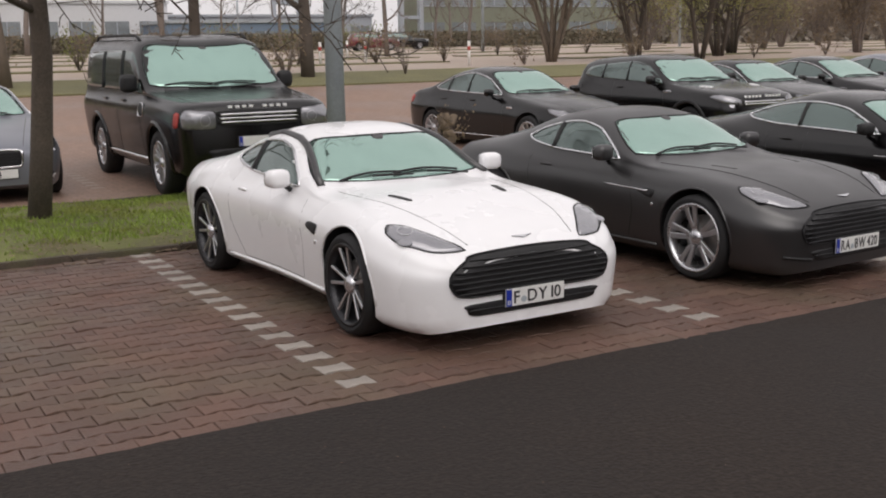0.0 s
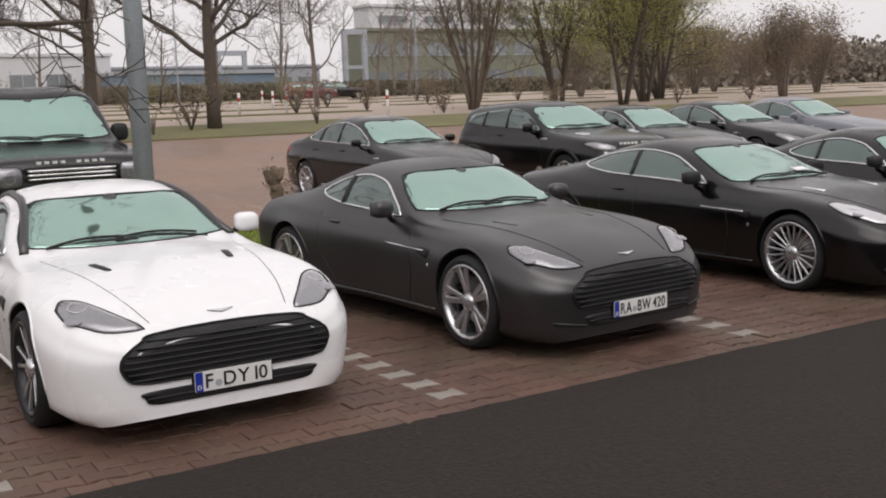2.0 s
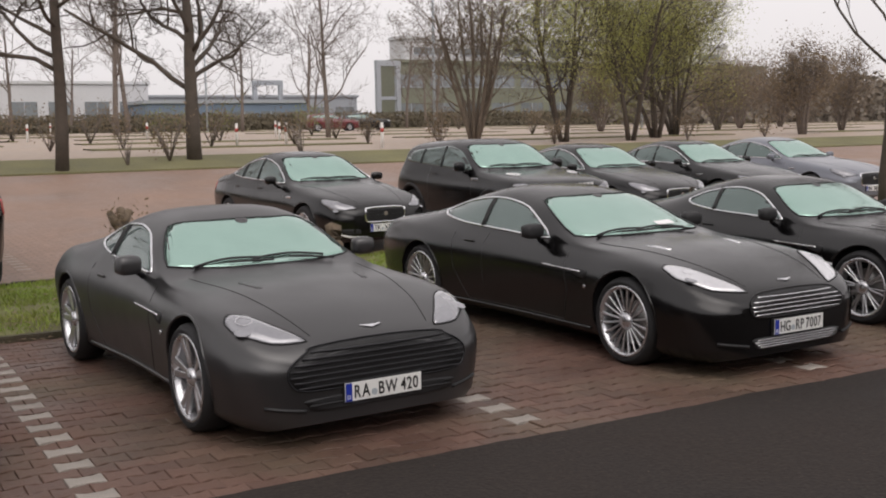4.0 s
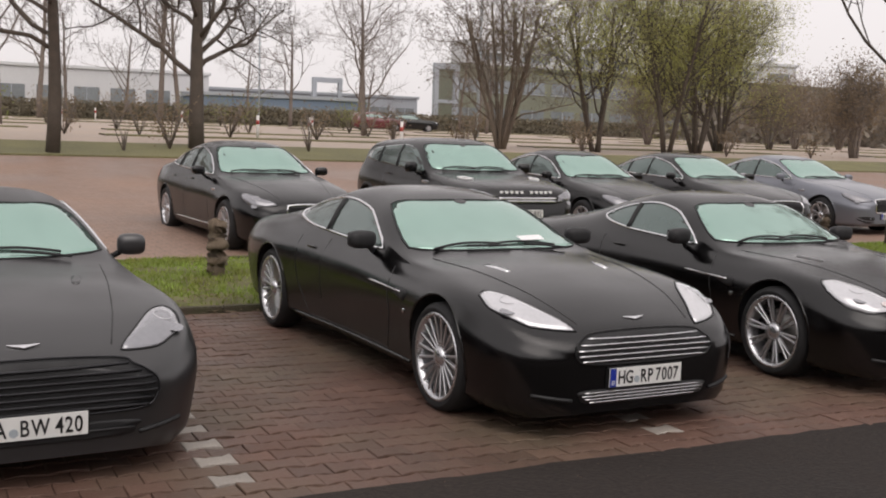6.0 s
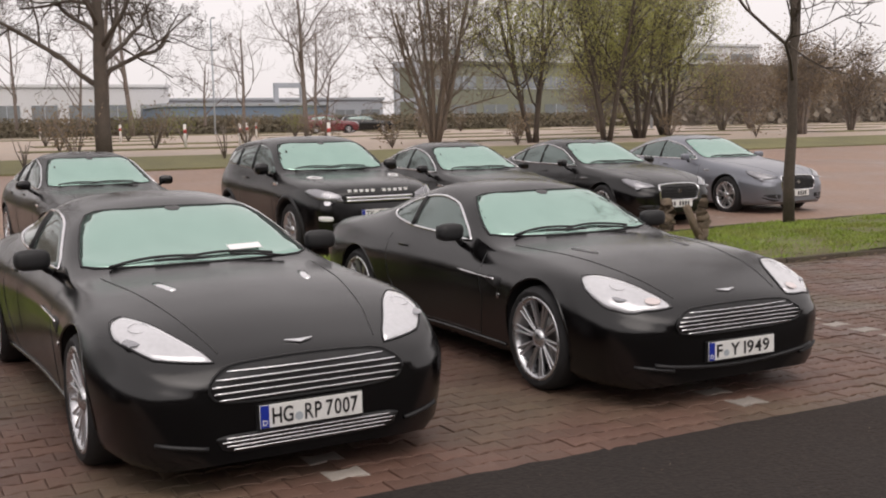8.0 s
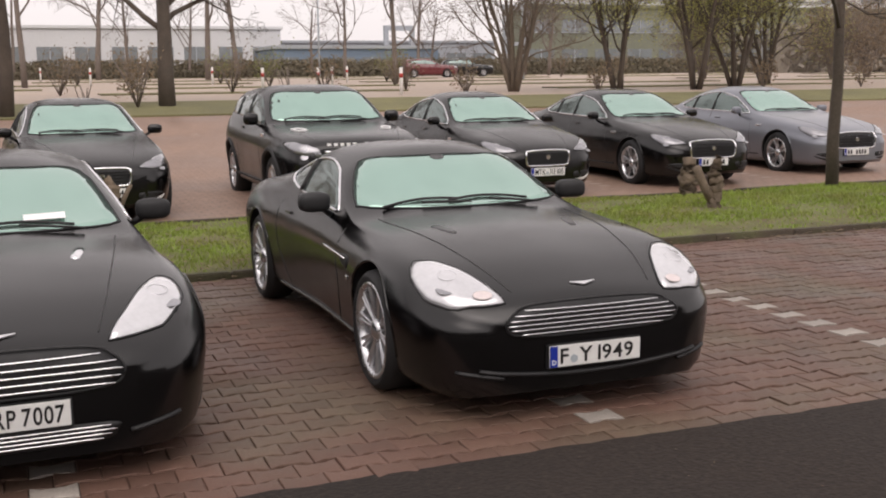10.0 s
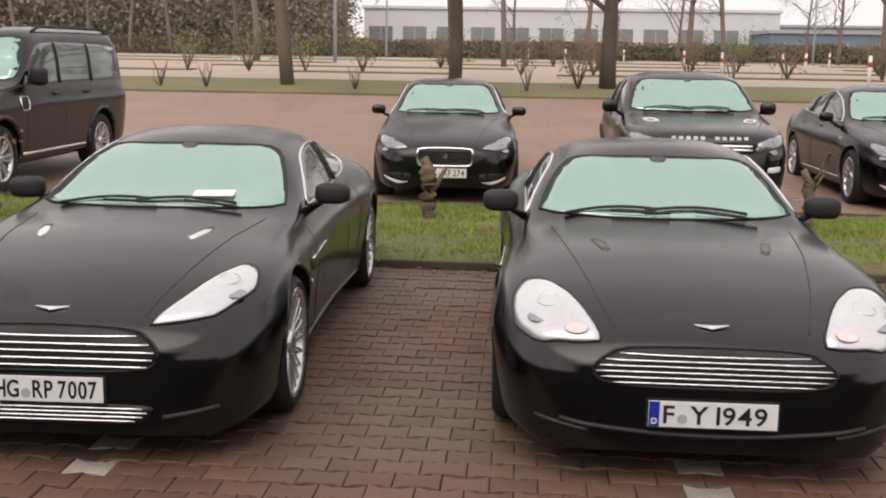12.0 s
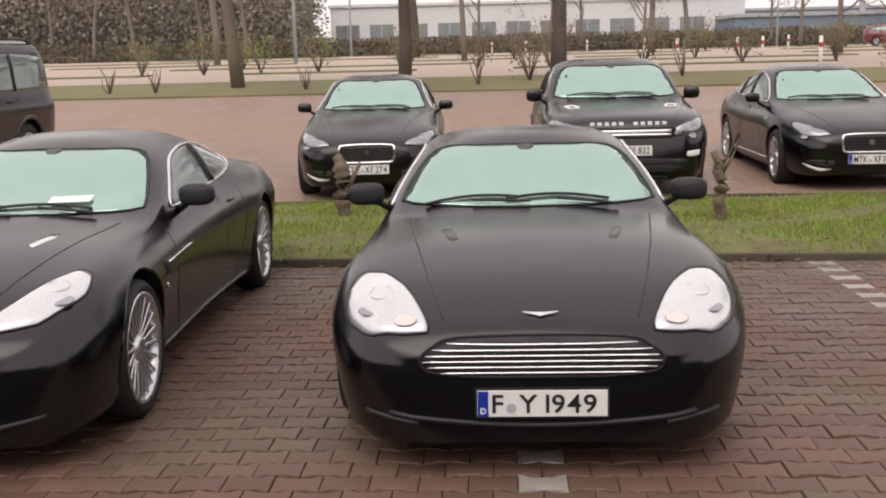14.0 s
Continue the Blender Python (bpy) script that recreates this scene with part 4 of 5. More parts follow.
def crossover(label, x, y, turn=0.0, text=None):
    c = car(label, x, y, turn)
    sh = Shell(CROSSOVER)
    a = sh.a1
    style = (0.365, 0.25, 10, 0, 0.03, "alloy", "alloy")
    body_part(sh, c, BLACK, 0.365, 0.415, "car body shell")
    for ax in (1, 4):
        for s in (-1, 1):
            put_wheel(c, s * 0.82, a[ax], 0.365, style)
    arches(sh, c, 0.44, 0.377, PLASTIC, 0.034, "wheel_arch_trim")
    dlo = [(1.62, 1.11), (2.3, 1.135), (3.0, 1.17), (3.75, 1.215), (3.95, 1.26), (3.8, 1.40), (3.0, 1.475), (2.5, 1.495), (2.08, 1.40)]
    screen_and_sides(sh, c, (a[2] + 0.02, 1.15), (2.08, 1.53), 0.75, 0.645, dlo, [2.62, 3.35], None)
    wipers(sh, c, a[2] + 0.06, 0.6, 1.17)
    grille("grille", sh, c, [(0.47, 0.845), (0.48, 0.79), (0.46, 0.745)], 2, CHROME, PLASTIC, slat_r=0.018, label="black grille with two bright bars")
    bar_lettering(sh, c, 0.90, 0.80, 11)
    grille("lower_intake", sh, c, [(0.60, 0.50), (0.64, 0.42), (0.55, 0.36)], 2, PLASTIC, None, label="black lower air intake")
    part("skid_plate", boxed(-0.45, 0.45, 0.0, 0.12, 0.26, 0.32, 0.02), ALLOYD, c, "dark skid plate")
    plate(sh, c, 0.60, text)
    for s in (-1, 1):
        lamp = [(0.50, 0.04, 0.765), (0.52, 0.05, 0.83), (0.70, 0.14, 0.87), (0.86, 0.36, 0.93), (0.89, 0.40, 0.90), (0.80, 0.18, 0.81), (0.66, 0.08, 0.77)]
        headlamp(sh, c, lamp, s, LENSG, (0.68, 0.10, 0.815), 0.045)
        fog = [tuple(sh.front(s * p, z)) for p, z in ((0.66, 0.58), (0.80, 0.59), (0.80, 0.535), (0.66, 0.525))]
        patch("fog_lamp", sh, fog, 0.006, FLAT_WHITE, c, "bright fog lamp", rings=2)
        vent = [tuple(sh.bvh.ray_cast(Vector((s * p, q, 3)), Vector((0, 0, -1)))[0]) for p, q in ((0.50, 0.72), (0.60, 0.70), (0.66, 0.88), (0.56, 0.90))]
        v = patch("bonnet_vent", sh, vent, 0.004, PLASTIC, c, "bonnet vent in a white frame", rings=2, n=2)
        trim("vent_frame", sh, vent, 0.006, 0.013, FLAT_WHITE, v, "white frame", n=2)
        rounded_box_part("wing_vent", tuple(sh.side(1.42, 0.97, s, 0.003)), (0.014, 0.2, 0.045), CHROME, c, "bright wing vent")
        rounded_box_part("door_handle", tuple(sh.side(2.75, 1.03, s, 0.01)), (0.03, 0.18, 0.03), BLACK, c, "door handle")
        tube_part("sill_trim", [sh.side(1.4 + 1.7 * k / 20, 0.36, s, 0.002) for k in range(21)], 0.02, PLASTIC, c, "black sill trim")
        seams(sh, c, [[sh.side(1.5, 1.02, s), sh.side(1.45, 0.36, s)], [sh.side(2.95, 1.14, s), sh.side(2.9, 0.5, s)], [(s * 0.52, 0.12, 0.95), (s * 0.70, 0.7, 1.02), (s * 0.76, a[2], 1.09)]])
    wing_mirrors(sh, c, BLACK, 1.78, 1.17, 0.995, (0.20, 0.12, 0.16))
    return c


def offroad(label, x, y, turn=0.0):
    c = car(label, x, y, turn)
    c.matrix_basis = pose(x, y, 0.03, 0, 0, turn) @ Matrix.Scale(1.08, 4)
    sh = Shell(OFFROAD)
    a = sh.a1
    style = (0.385, 0.255, 7, 9, 0.03, "alloy", "alloy")
    body_part(sh, c, BLACK, 0.385, 0.44, "car body shell")
    for ax in (1, 4):
        for s in (-1, 1):
            put_wheel(c, s * 0.82, a[ax], 0.385, style)
    arches(sh, c, 0.46, 0.397, BLACK, 0.034, "wheel_arch_trim")
    dlo = [(1.55, 1.19), (2.4, 1.20), (3.4, 1.21), (4.3, 1.22), (4.55, 1.26), (4.5, 1.66), (3.4, 1.70), (2.5, 1.70), (2.02, 1.64)]
    screen_and_sides(sh, c, (a[2] + 0.02, 1.24), (1.97, 1.73), 0.82, 0.74, dlo, [2.55, 3.55], None)
    wipers(sh, c, a[2] + 0.05, 0.66, 1.26)
    grille("grille", sh, c, [(0.46, 1.0), (0.47, 0.93), (0.45, 0.85)], 3, CHROME, PLASTIC, slat_r=0.014, label="black grille with bright perforated bars")
    bar_lettering(sh, c, 1.05, 0.66, 9, 0.028)
    grille("lower_intake", sh, c, [(0.55, 0.58), (0.58, 0.50), (0.50, 0.42)], 3, PLASTIC, None, label="black lower air intake")
    plate(sh, c, 0.66, None)
    for s in (-1, 1):
        lamp = [(0.52, 0.02, 0.82), (0.52, 0.02, 1.0), (0.70, 0.05, 1.01), (0.84, 0.10, 1.02), (0.87, 0.12, 0.94), (0.85, 0.10, 0.83), (0.70, 0.04, 0.81)]
        headlamp(sh, c, lamp, s, LENSG, (0.64, 0.04, 0.91), 0.06)
        amber = [tuple(sh.side(yy, zz, s)) for yy, zz in ((0.13, 0.99), (0.22, 0.99), (0.22, 0.84), (0.14, 0.84))]
        patch("side_marker", sh, amber, 0.005, POSTRED, c, "red side marker lens", rings=2)
        vent = [tuple(sh.side(yy, zz, s)) for yy, zz in ((1.36, 1.06), (1.54, 1.06), (1.54, 0.92), (1.36, 0.92))]
        v = patch("wing_vent", sh, vent, 0.006, PLASTIC, c, "black wing vent with bright frame", rings=2)
        trim("vent_frame", sh, vent, 0.008, 0.01, CHROME, v, n=2)
        tube_part("roof_rail", [sh.on((s * 0.70, 2.25, 1.82), 0.0)[0]] + [sh.on((s * 0.70, 2.4 + 2.0 * k / 10, 1.86), 0.05)[0] for k in range(11)] + [sh.on((s * 0.70, 4.55, 1.82), 0.0)[0]], 0.02, PLASTIC, c, "black roof rail")
        for yy in (2.35, 3.3):
            rounded_box_part("door_handle", tuple(sh.side(yy, 1.08, s, 0.01)), (0.03, 0.2, 0.035), BLACK, c, "door handle")
        tube_part("sill_trim", [sh.side(1.42 + 1.85 * k / 20, 0.40, s, 0.004) for k in range(21)], 0.02, CHROME, c, "bright sill strip")
        seams(sh, c, [[sh.side(1.55, 1.15, s), sh.side(1.5, 0.40, s)], [sh.side(2.6, 1.16, s), sh.side(2.6, 0.40, s)], [sh.side(3.6, 1.16, s), sh.side(3.45, 0.6, s)], [(s * 0.60, 0.08, 1.09), (s * 0.74, 0.6, 1.14), (s * 0.82, a[2], 1.19)]])
    wing_mirrors(sh, c, PLASTIC, 1.72, 1.30, 1.02, (0.21, 0.12, 0.22))
    return c


def hatch(label, x, y, z, turn, paint):
    """A small parked hatchback far off."""
    c = car(label, x, y, turn)
    c.matrix_basis = pose(x, y, z, 0, 0, turn)
    sh = Shell(CROSSOVER, None, 0.93, 0.92)
    body_part(sh, c, paint, 0.32, 0.36, "car body shell")
    for ax in (1, 4):
        for s in (-1, 1):
            put_wheel(c, s * 0.76, sh.a1[ax], 0.32, (0.32, 0.21, 7, 0, 0.035, "alloy", "alloy"))
    dlo = [(1.62, 1.11), (2.3, 1.135), (3.0, 1.17), (3.75, 1.215), (3.95, 1.26), (3.8, 1.40), (3.0, 1.475), (2.5, 1.495), (2.08, 1.40)]
    screen_and_sides(sh, c, (1.42, 1.15), (2.08, 1.53), 0.70, 0.60, dlo, [2.62], None)
    for s in (-1, 1):
        headlamp(sh, c, [(0.42, 0.05, 0.72), (0.6, 0.1, 0.79), (0.76, 0.3, 0.83), (0.74, 0.2, 0.74)], s, LENS, (0.6, 0.1, 0.75), 0.04)
    wing_mirrors(sh, c, paint, 1.78, 1.08, 0.93)
    return c


W_TEN = (0.335, 0.270, 5, 13, 0.022, "alloy", "dark_alloy")
W_FIVE = (0.335, 0.268, 5, 10, 0.044, "alloy", "alloy")
W_TWENTY = (0.337, 0.270, 20, 0, 0.017, "alloy", "alloy")
W_PAIRS = (0.332, 0.264, 10, 5, 0.016, "alloy", "alloy")
coupe("white two-door sports coupe with black grille on block paving", -9.10, 0.085, WHITE, "short", W_TEN, ("F", "DY 10"), 1.2)
coupe("dark satin grey two-door sports coupe with five-spoke wheels", -6.11, 0.09, GREYP, "short", W_FIVE, ("RA", "BW 420"), 3.4)
coupe("black four-door sports saloon with white bonnet vents", -2.775, -0.065, BLACK, "four", W_TWENTY, ("HG", "RP 7007"), 1.6)
coupe("black two-door grand tourer parked across a marking line", 0.0, 0.02, BLACK, "long", W_PAIRS, ("F", "Y 1949"), 0.3)
saloon("black saloon with chrome-framed grille facing the grass strip", -1.75, 8.55, BLACK, False, ("TK", "XF 274"), 3.0)
crossover("black compact crossover with white-framed bonnet vents", 1.27, 8.0, 0, ("TK", "ZE 832"))
saloon("black saloon with chrome bumper blades beside the crossover", 4.17, 8.7, BLACK, False, ("MTK", "XF 100"))
saloon("long black saloon with a wide chrome-framed grille", 7.12, 9.0, BLACK, True, "bars", 0.0, False)
saloon("long silver-grey saloon at the end of the row", 10.4, 9.6, SILVER, True, "bars", 0.0, False)
offroad("black boxy off-road estate with roof rails", -8.12, 7.35)
saloon("silver-grey saloon beside the young tree", -11.0, 8.9, SILVER, False, ("", "E 774"))
hatch("dark red hatchback parked in the far lot", 30.8, 77.0, 1.62, 75, REDP)
hatch("dark hatchback parked behind the red one", 35.3, 80.0, 1.65, 75, BLACK)

# ---------------- ground ----------------
def rise(y):
    return float(np.interp(y, [-1e4, 9.0, 12, 22, 26, 30, 60, 77, 125, 1e4], [0, 0, 0.06, 0.42, 0.68, 1.02, 1.40, 1.60, 1.85, 1.95]))


def widen(y):
    return float(np.interp(y, [20, 22, 27, 60, 150], [1.12, 1.12, 1.13, 1.26, 1.28]))


def out(x, y):
    """Sets the plan of the far lots out from the lane, wider the farther they lie."""
    k = widen(y)
    return -5 + (x + 5) * k * float(np.interp(y, [27, 60], [0.89, 0.955])), -5 + (y + 5) * k


def sheet(name, y0, y1, lift, material, label, x0=-70.0, x1=110.0, rows=12, cat="ground"):
    verts, faces = [], []
    for i in range(rows + 1):
        y = y0 + (y1 - y0) * i / rows
        verts += [(x0, y, rise(y) + lift), (x1, y, rise(y) + lift)]
    verts = [(x, y0, rise(y0) + lift - 0.2) for x in (x0, x1)] + verts + [(x, y1, rise(y1) + lift - 0.2) for x in (x0, x1)]
    faces = [(2 * i, 2 * i + 1, 2 * i + 3, 2 * i + 2) for i in range(rows + 2)]
    return tagged(new(name, mesh_of(name, verts, faces, material)), label, cat, kind="structure")


def ground_sheet():
    ys = [-900, -60, -20, -0.5, 4.9, 9.0, 12, 22, 26, 30, 60, 77, 125, 300, 900]
    xs = [-900, -200, -70, -20, 20, 110, 300, 900]
    verts = [(x, y, rise(y) - 0.014) for y in ys for x in xs]
    n = len(xs)
    faces = [(i * n + k, i * n + k + 1, (i + 1) * n + k + 1, (i + 1) * n + k) for i in range(len(ys) - 1) for k in range(n - 1)]
    return tagged(new("ground", mesh_of("ground", verts, faces, JOINT)), "dark sandy ground under the paving out to the horizon", "ground", kind="structure")


ground_sheet()


def road():
    """The lane, with a worn uneven edge that laps a little over the paving."""
    xs = [-70.0] + [-20 + 0.08 * i for i in range(500)] + [110.0]
    verts = []
    for x in xs:
        ragged = 0.030 * noise.noise(Vector((x * 1.3, 0, 2))) + 0.022 * noise.noise(Vector((x * 6.0, 0, 5)))
        verts += [(x, -60, 0.0), (x, -0.60, 0.004), (x, -0.40 + ragged, 0.005), (x, -0.395 + ragged, -0.05)]
    faces = [(4 * i + k, 4 * i + 4 + k, 4 * i + 5 + k, 4 * i + 1 + k) for i in range(len(xs) - 1) for k in range(3)]
    tagged(new("road", mesh_of("road", verts, faces, ASPHALT)), "damp dark grey asphalt lane", "road", kind="structure")
    grit = np.random.default_rng(31)
    v, f = [], []
    for _ in range(450):
        x, y, r = grit.uniform(-14, 6), -0.45 - 5.0 * grit.random() ** 1.6, grit.uniform(0.0025, 0.005)
        k, a = len(v), grit.uniform(0, 6.28)
        v += [(x + r * math.cos(a + q), y + r * math.sin(a + q), 0.004) for q in (0, 1.7, 3.3, 4.8)] + [(x, y, 0.004 + r * 0.8)]
        f += [(k, k + 1, k + 4), (k + 1, k + 2, k + 4), (k + 2, k + 3, k + 4), (k + 3, k, k + 4)]
    tagged(new("grit", mesh_of("grit", v, f, PAVER)), "brown loose grit scattered on the asphalt", "grit", kind="stuff")


road()
KERB_Y, GRASS_Y = 4.55, 8.2
VERGE0, VERGE1 = out(0, 22.7)[1], out(0, 25.7)[1]
FAR0, FAR1 = out(0, 98.1)[1], out(0, 125)[1]
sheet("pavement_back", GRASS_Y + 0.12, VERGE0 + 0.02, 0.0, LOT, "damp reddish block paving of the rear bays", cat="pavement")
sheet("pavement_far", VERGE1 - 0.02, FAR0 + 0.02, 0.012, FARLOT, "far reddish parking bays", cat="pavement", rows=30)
for a, b in ((VERGE0, VERGE1), (FAR0, FAR1)):
    sheet("verge", a, b, 0.05, LAWN, "flat muddy grass verge between parking bays", x0=-90, x1=140, cat="verge", rows=6)
for k, (a, b) in enumerate(((32.0, 33.2), (39.4, 40.6), (47.0, 48.2), (55.8, 57.4), (70, 71.6), (84.1, 85.9))):
    x = -58.0 + 7 * k
    while x < 90:
        wide = 11 + 5 * math.sin(x * 0.7 + k)
        sheet("verge_island", out(0, a)[1], out(0, b)[1], 0.06, LAWN, "low muddy planting island between parking bays", x, x + wide, rows=3, cat="verge")
        x += wide + 5 + 2 * math.cos(x + k)


def bay_line(x, y0, y1):
    """A dotted bay line of flush pale stones in the rear lot."""
    v, f, y = [], [], y0
    while y < y1:
        k, z = len(v), rise(y) + 0.004
        v += [(x - 0.09, y, z), (x + 0.09, y, z), (x + 0.09, y + 0.14, z), (x - 0.09, y + 0.14, z)]
        f.append((k, k + 1, k + 2, k + 3))
        y += 0.30
    tagged(new("bay_line", mesh_of("bay_line", v, f, FARLOT)), "faint dotted bay line of pale stones", "bay line", kind="structure")


for x in (-9.6, -6.6, -4.25, 2.75, 5.7, 8.7):
    bay_line(x, 8.5, 13.4)
for k in range(13):
    bay_line(-19.5 + 2.6 * k, VERGE0 - 5.0, VERGE0 - 0.1)


def kerb_row(name, y, length, z0, z1, x0, x1, width, label):
    k = tagged(new(name), label, "kerb", kind="structure")
    bm = boxed(0.004, length - 0.004, 0, width, z0, z1, 0.012)
    me = bpy.data.meshes.new("kerbstone")
    bm.to_mesh(me)
    bm.free()
    me.materials.append(KERB)
    x, i = x0, 0
    while x < x1:
        ob = part_mesh("kerbstone", me, k)
        ob.matrix_basis = pose(x, y + random.uniform(-0.006, 0.006), random.uniform(-0.008, 0.006), random.uniform(-1, 1), random.uniform(-0.4, 0.4), random.uniform(-0.4, 0.4))
        x += length
    return k


kerb_row("kerb_near", KERB_Y, 1.0, -0.1, 0.055, -22, 22, 0.10, "worn brown concrete kerb along the grass strip")
kerb_row("kerb_back", GRASS_Y, 1.0, -0.1, 0.05, -22, 22, 0.10, "worn concrete kerb behind the grass strip")


def lawn():
    """Soil bed of the strip with a gentle swell, and grass blades on it."""
    rng = np.random.default_rng(4)
    nx, ny = 180, 16
    xs, ys = np.linspace(-22, 22, nx), np.linspace(KERB_Y + 0.1, GRASS_Y, ny)
    def height(x, y):
        u = (y - KERB_Y) / (GRASS_Y - KERB_Y)
        return 0.035 + 0.055 * math.sin(math.pi * min(max(u, 0), 1)) + 0.03 * noise.noise(Vector((x * 0.8, y * 0.8, 3)))
    verts = [(x, y, height(x, y)) for y in ys for x in xs]
    faces = [(j * nx + i, j * nx + i + 1, (j + 1) * nx + i + 1, (j + 1) * nx + i) for j in range(ny - 1) for i in range(nx - 1)]
    tagged(new("grass_strip", mesh_of("grass_strip", verts, faces, SOIL, True)), "mossy soil bed of the grass strip", "grass strip", kind="structure")
    v, f = [], []
    count = 125000
    px, py = rng.uniform(-14.5, 13, count), rng.uniform(KERB_Y + 0.1, GRASS_Y, count)
    ang, lean, hgt, wid = rng.uniform(0, 6.28, count), rng.uniform(0.3, 1.2, count), rng.uniform(0.02, 0.065, count), rng.uniform(0.006, 0.013, count)
    for i in range(count):
        x, y = float(px[i]), float(py[i])
        d = noise.noise(Vector((x * 0.9, y * 1.3, 9)))
        if d < -0.16 and rng.random() < 0.7 or (y < KERB_Y + 0.45 and rng.random() < 0.65):
            continue
        z, h, a = height(x, y) - 0.01, float(hgt[i]) * (1 + 0.5 * d), float(ang[i])
        c, s = math.cos(a) * wid[i], math.sin(a) * wid[i]
        k = len(v)
        v += [(x - c, y - s, z), (x + c, y + s, z), (x + s * lean[i] * 8 * h / 0.1, y - c * lean[i] * 8 * h / 0.1, z + h)]
        f.append((k, k + 1, k + 2))
    tagged(new("grass", mesh_of("grass", v, f, GRASS)), "short uneven spring grass with moss", "grass", kind="stuff")
    # fallen leaves along the kerb
    v, f = [], []
    for i in range(1900):
        x, y = rng.uniform(-14, 8), KERB_Y + rng.choice([rng.uniform(-0.35, 0.0), rng.uniform(0.1, 0.5), rng.uniform(0.2, 2.9)])
        z = 0.012 if y < KERB_Y else height(x, y) + 0.035
        a, r = rng.uniform(0, 6.28), rng.uniform(0.015, 0.04)
        k = len(v)
        v += [(x + r * math.cos(a + q), y + r * 0.7 * math.sin(a + q), z + rng.uniform(0, 0.015)) for q in (0, 1.4, 3.1, 4.6)]
        f.append((k, k + 1, k + 2, k + 3))
    tagged(new("fallen_leaves", mesh_of("fallen_leaves", v, f, BRUSH)), "brown fallen leaves along the kerb", "leaves", kind="stuff")


lawn()

# ---------------- trees ----------------
def grow(rng, base, height, trunk, spread, levels, lean=(0, 0), first=0.3, kids=5, up=0.35, stems=1, droop=0.0, twig=0.006, limb_len=0.62, more=3):
    """Tapered limbs that fork again and again. Returns the trunks, the main limbs with their twigs, and the tips."""
    trunks, limbs, tips = [], [], []

    def limb(p, d, length, r0, level, into):
        n = 6 if level < 2 else (4 if level < 3 else 2)
        pts, q, dd = [p], p, d.copy()
        for i in range(n):
            wob = Vector(rng.normal(0, (0.17 if level < 3 else 0.12) if level else 0.045, 3))
            dd = (dd + wob + Vector((0, 0, (up if level else 0.0) * 0.25 - droop * level * 0.05))).normalized()
            q = q + dd * (length / n)
            pts.append(q)
        r1 = max(twig, r0 * (0.45 if level else 0.42))
        v, f = tube(pts, r0, 8 if level == 0 else (5 if level < 3 else 3), taper=r1)
        verts, faces = into
        k = len(verts)
        verts.extend(v)
        faces.extend(tuple(a + k for a in t) for t in f)
        if level >= levels:
            tips.append(pts[-1])
            return
        if level >= levels - 1:
            tips.append(pts[-1])
        count = kids + (more if level == 0 else 0)
        for i in range(count):
            t = first + (1 - first) * (i + rng.uniform(0.2, 0.9)) / count if level == 0 else 0.25 + 0.75 * (i + rng.uniform(0.1, 0.9)) / count
            t = min(t, 0.999)
            j = int(t * n)
            at = pts[j].lerp(pts[j + 1], t * n - j)
            ax = (pts[j + 1] - pts[j]).normalized()
            side = ax.cross(Vector(rng.normal(0, 1, 3))).normalized()
            out = (ax * (0.55 if level else 0.50) + side * spread).normalized()
            if level == 0 and spread < 1.2:
                out = (out + Vector((0, 0, 0.25))).normalized()
            r = max(twig, (r0 + (r1 - r0) * t) * (0.46 if level == 0 else 0.58))
            if level == 0:
                limbs.append(([], []))
            limb(at, out, length * (limb_len if level == 0 else 0.58) * rng.uniform(0.75, 1.15) * (1.05 - 0.4 * t), r, level + 1, limbs[-1] if level == 0 else into)

    for s in range(stems):
        d = Vector((lean[0], lean[1], 1))
        off = Vector((0, 0, 0))
        if stems > 1:
            a = 2 * math.pi * s / stems + rng.uniform(-0.3, 0.3)
            d += Vector((math.cos(a), math.sin(a), 0)) * rng.uniform(0.12, 0.38)
            off = Vector((math.cos(a), math.sin(a), 0)) * trunk * 1.3
        trunks.append(([], []))
        limb(Vector(base) + off - Vector((0, 0, 0.1)), d.normalized(), height * rng.uniform(0.85, 1.05) if stems > 1 else height, trunk, 0, trunks[-1])
    return trunks, limbs, tips


def leaves(rng, tips, per, radius, size):
    v, f = [], []
    for p in tips:
        for _ in range(per):
            c = p + Vector(rng.normal(0, radius, 3))
            a, b = Vector(rng.normal(0, 1, 3)).normalized() * size * rng.uniform(0.6, 1.3), Vector(rng.normal(0, 1, 3)).normalized() * size * 0.6
            k = len(v)
            v += [c - a, c + b, c + a, c - b]
            f.append((k, k + 1, k + 2, k + 3))
    return v, f


def gathered(pieces):
    v, f = [], []
    for pv, pf in pieces:
        k = len(v)
        v.extend(pv)
        f.extend(tuple(a + k for a in t) for t in pf)
    return v, f


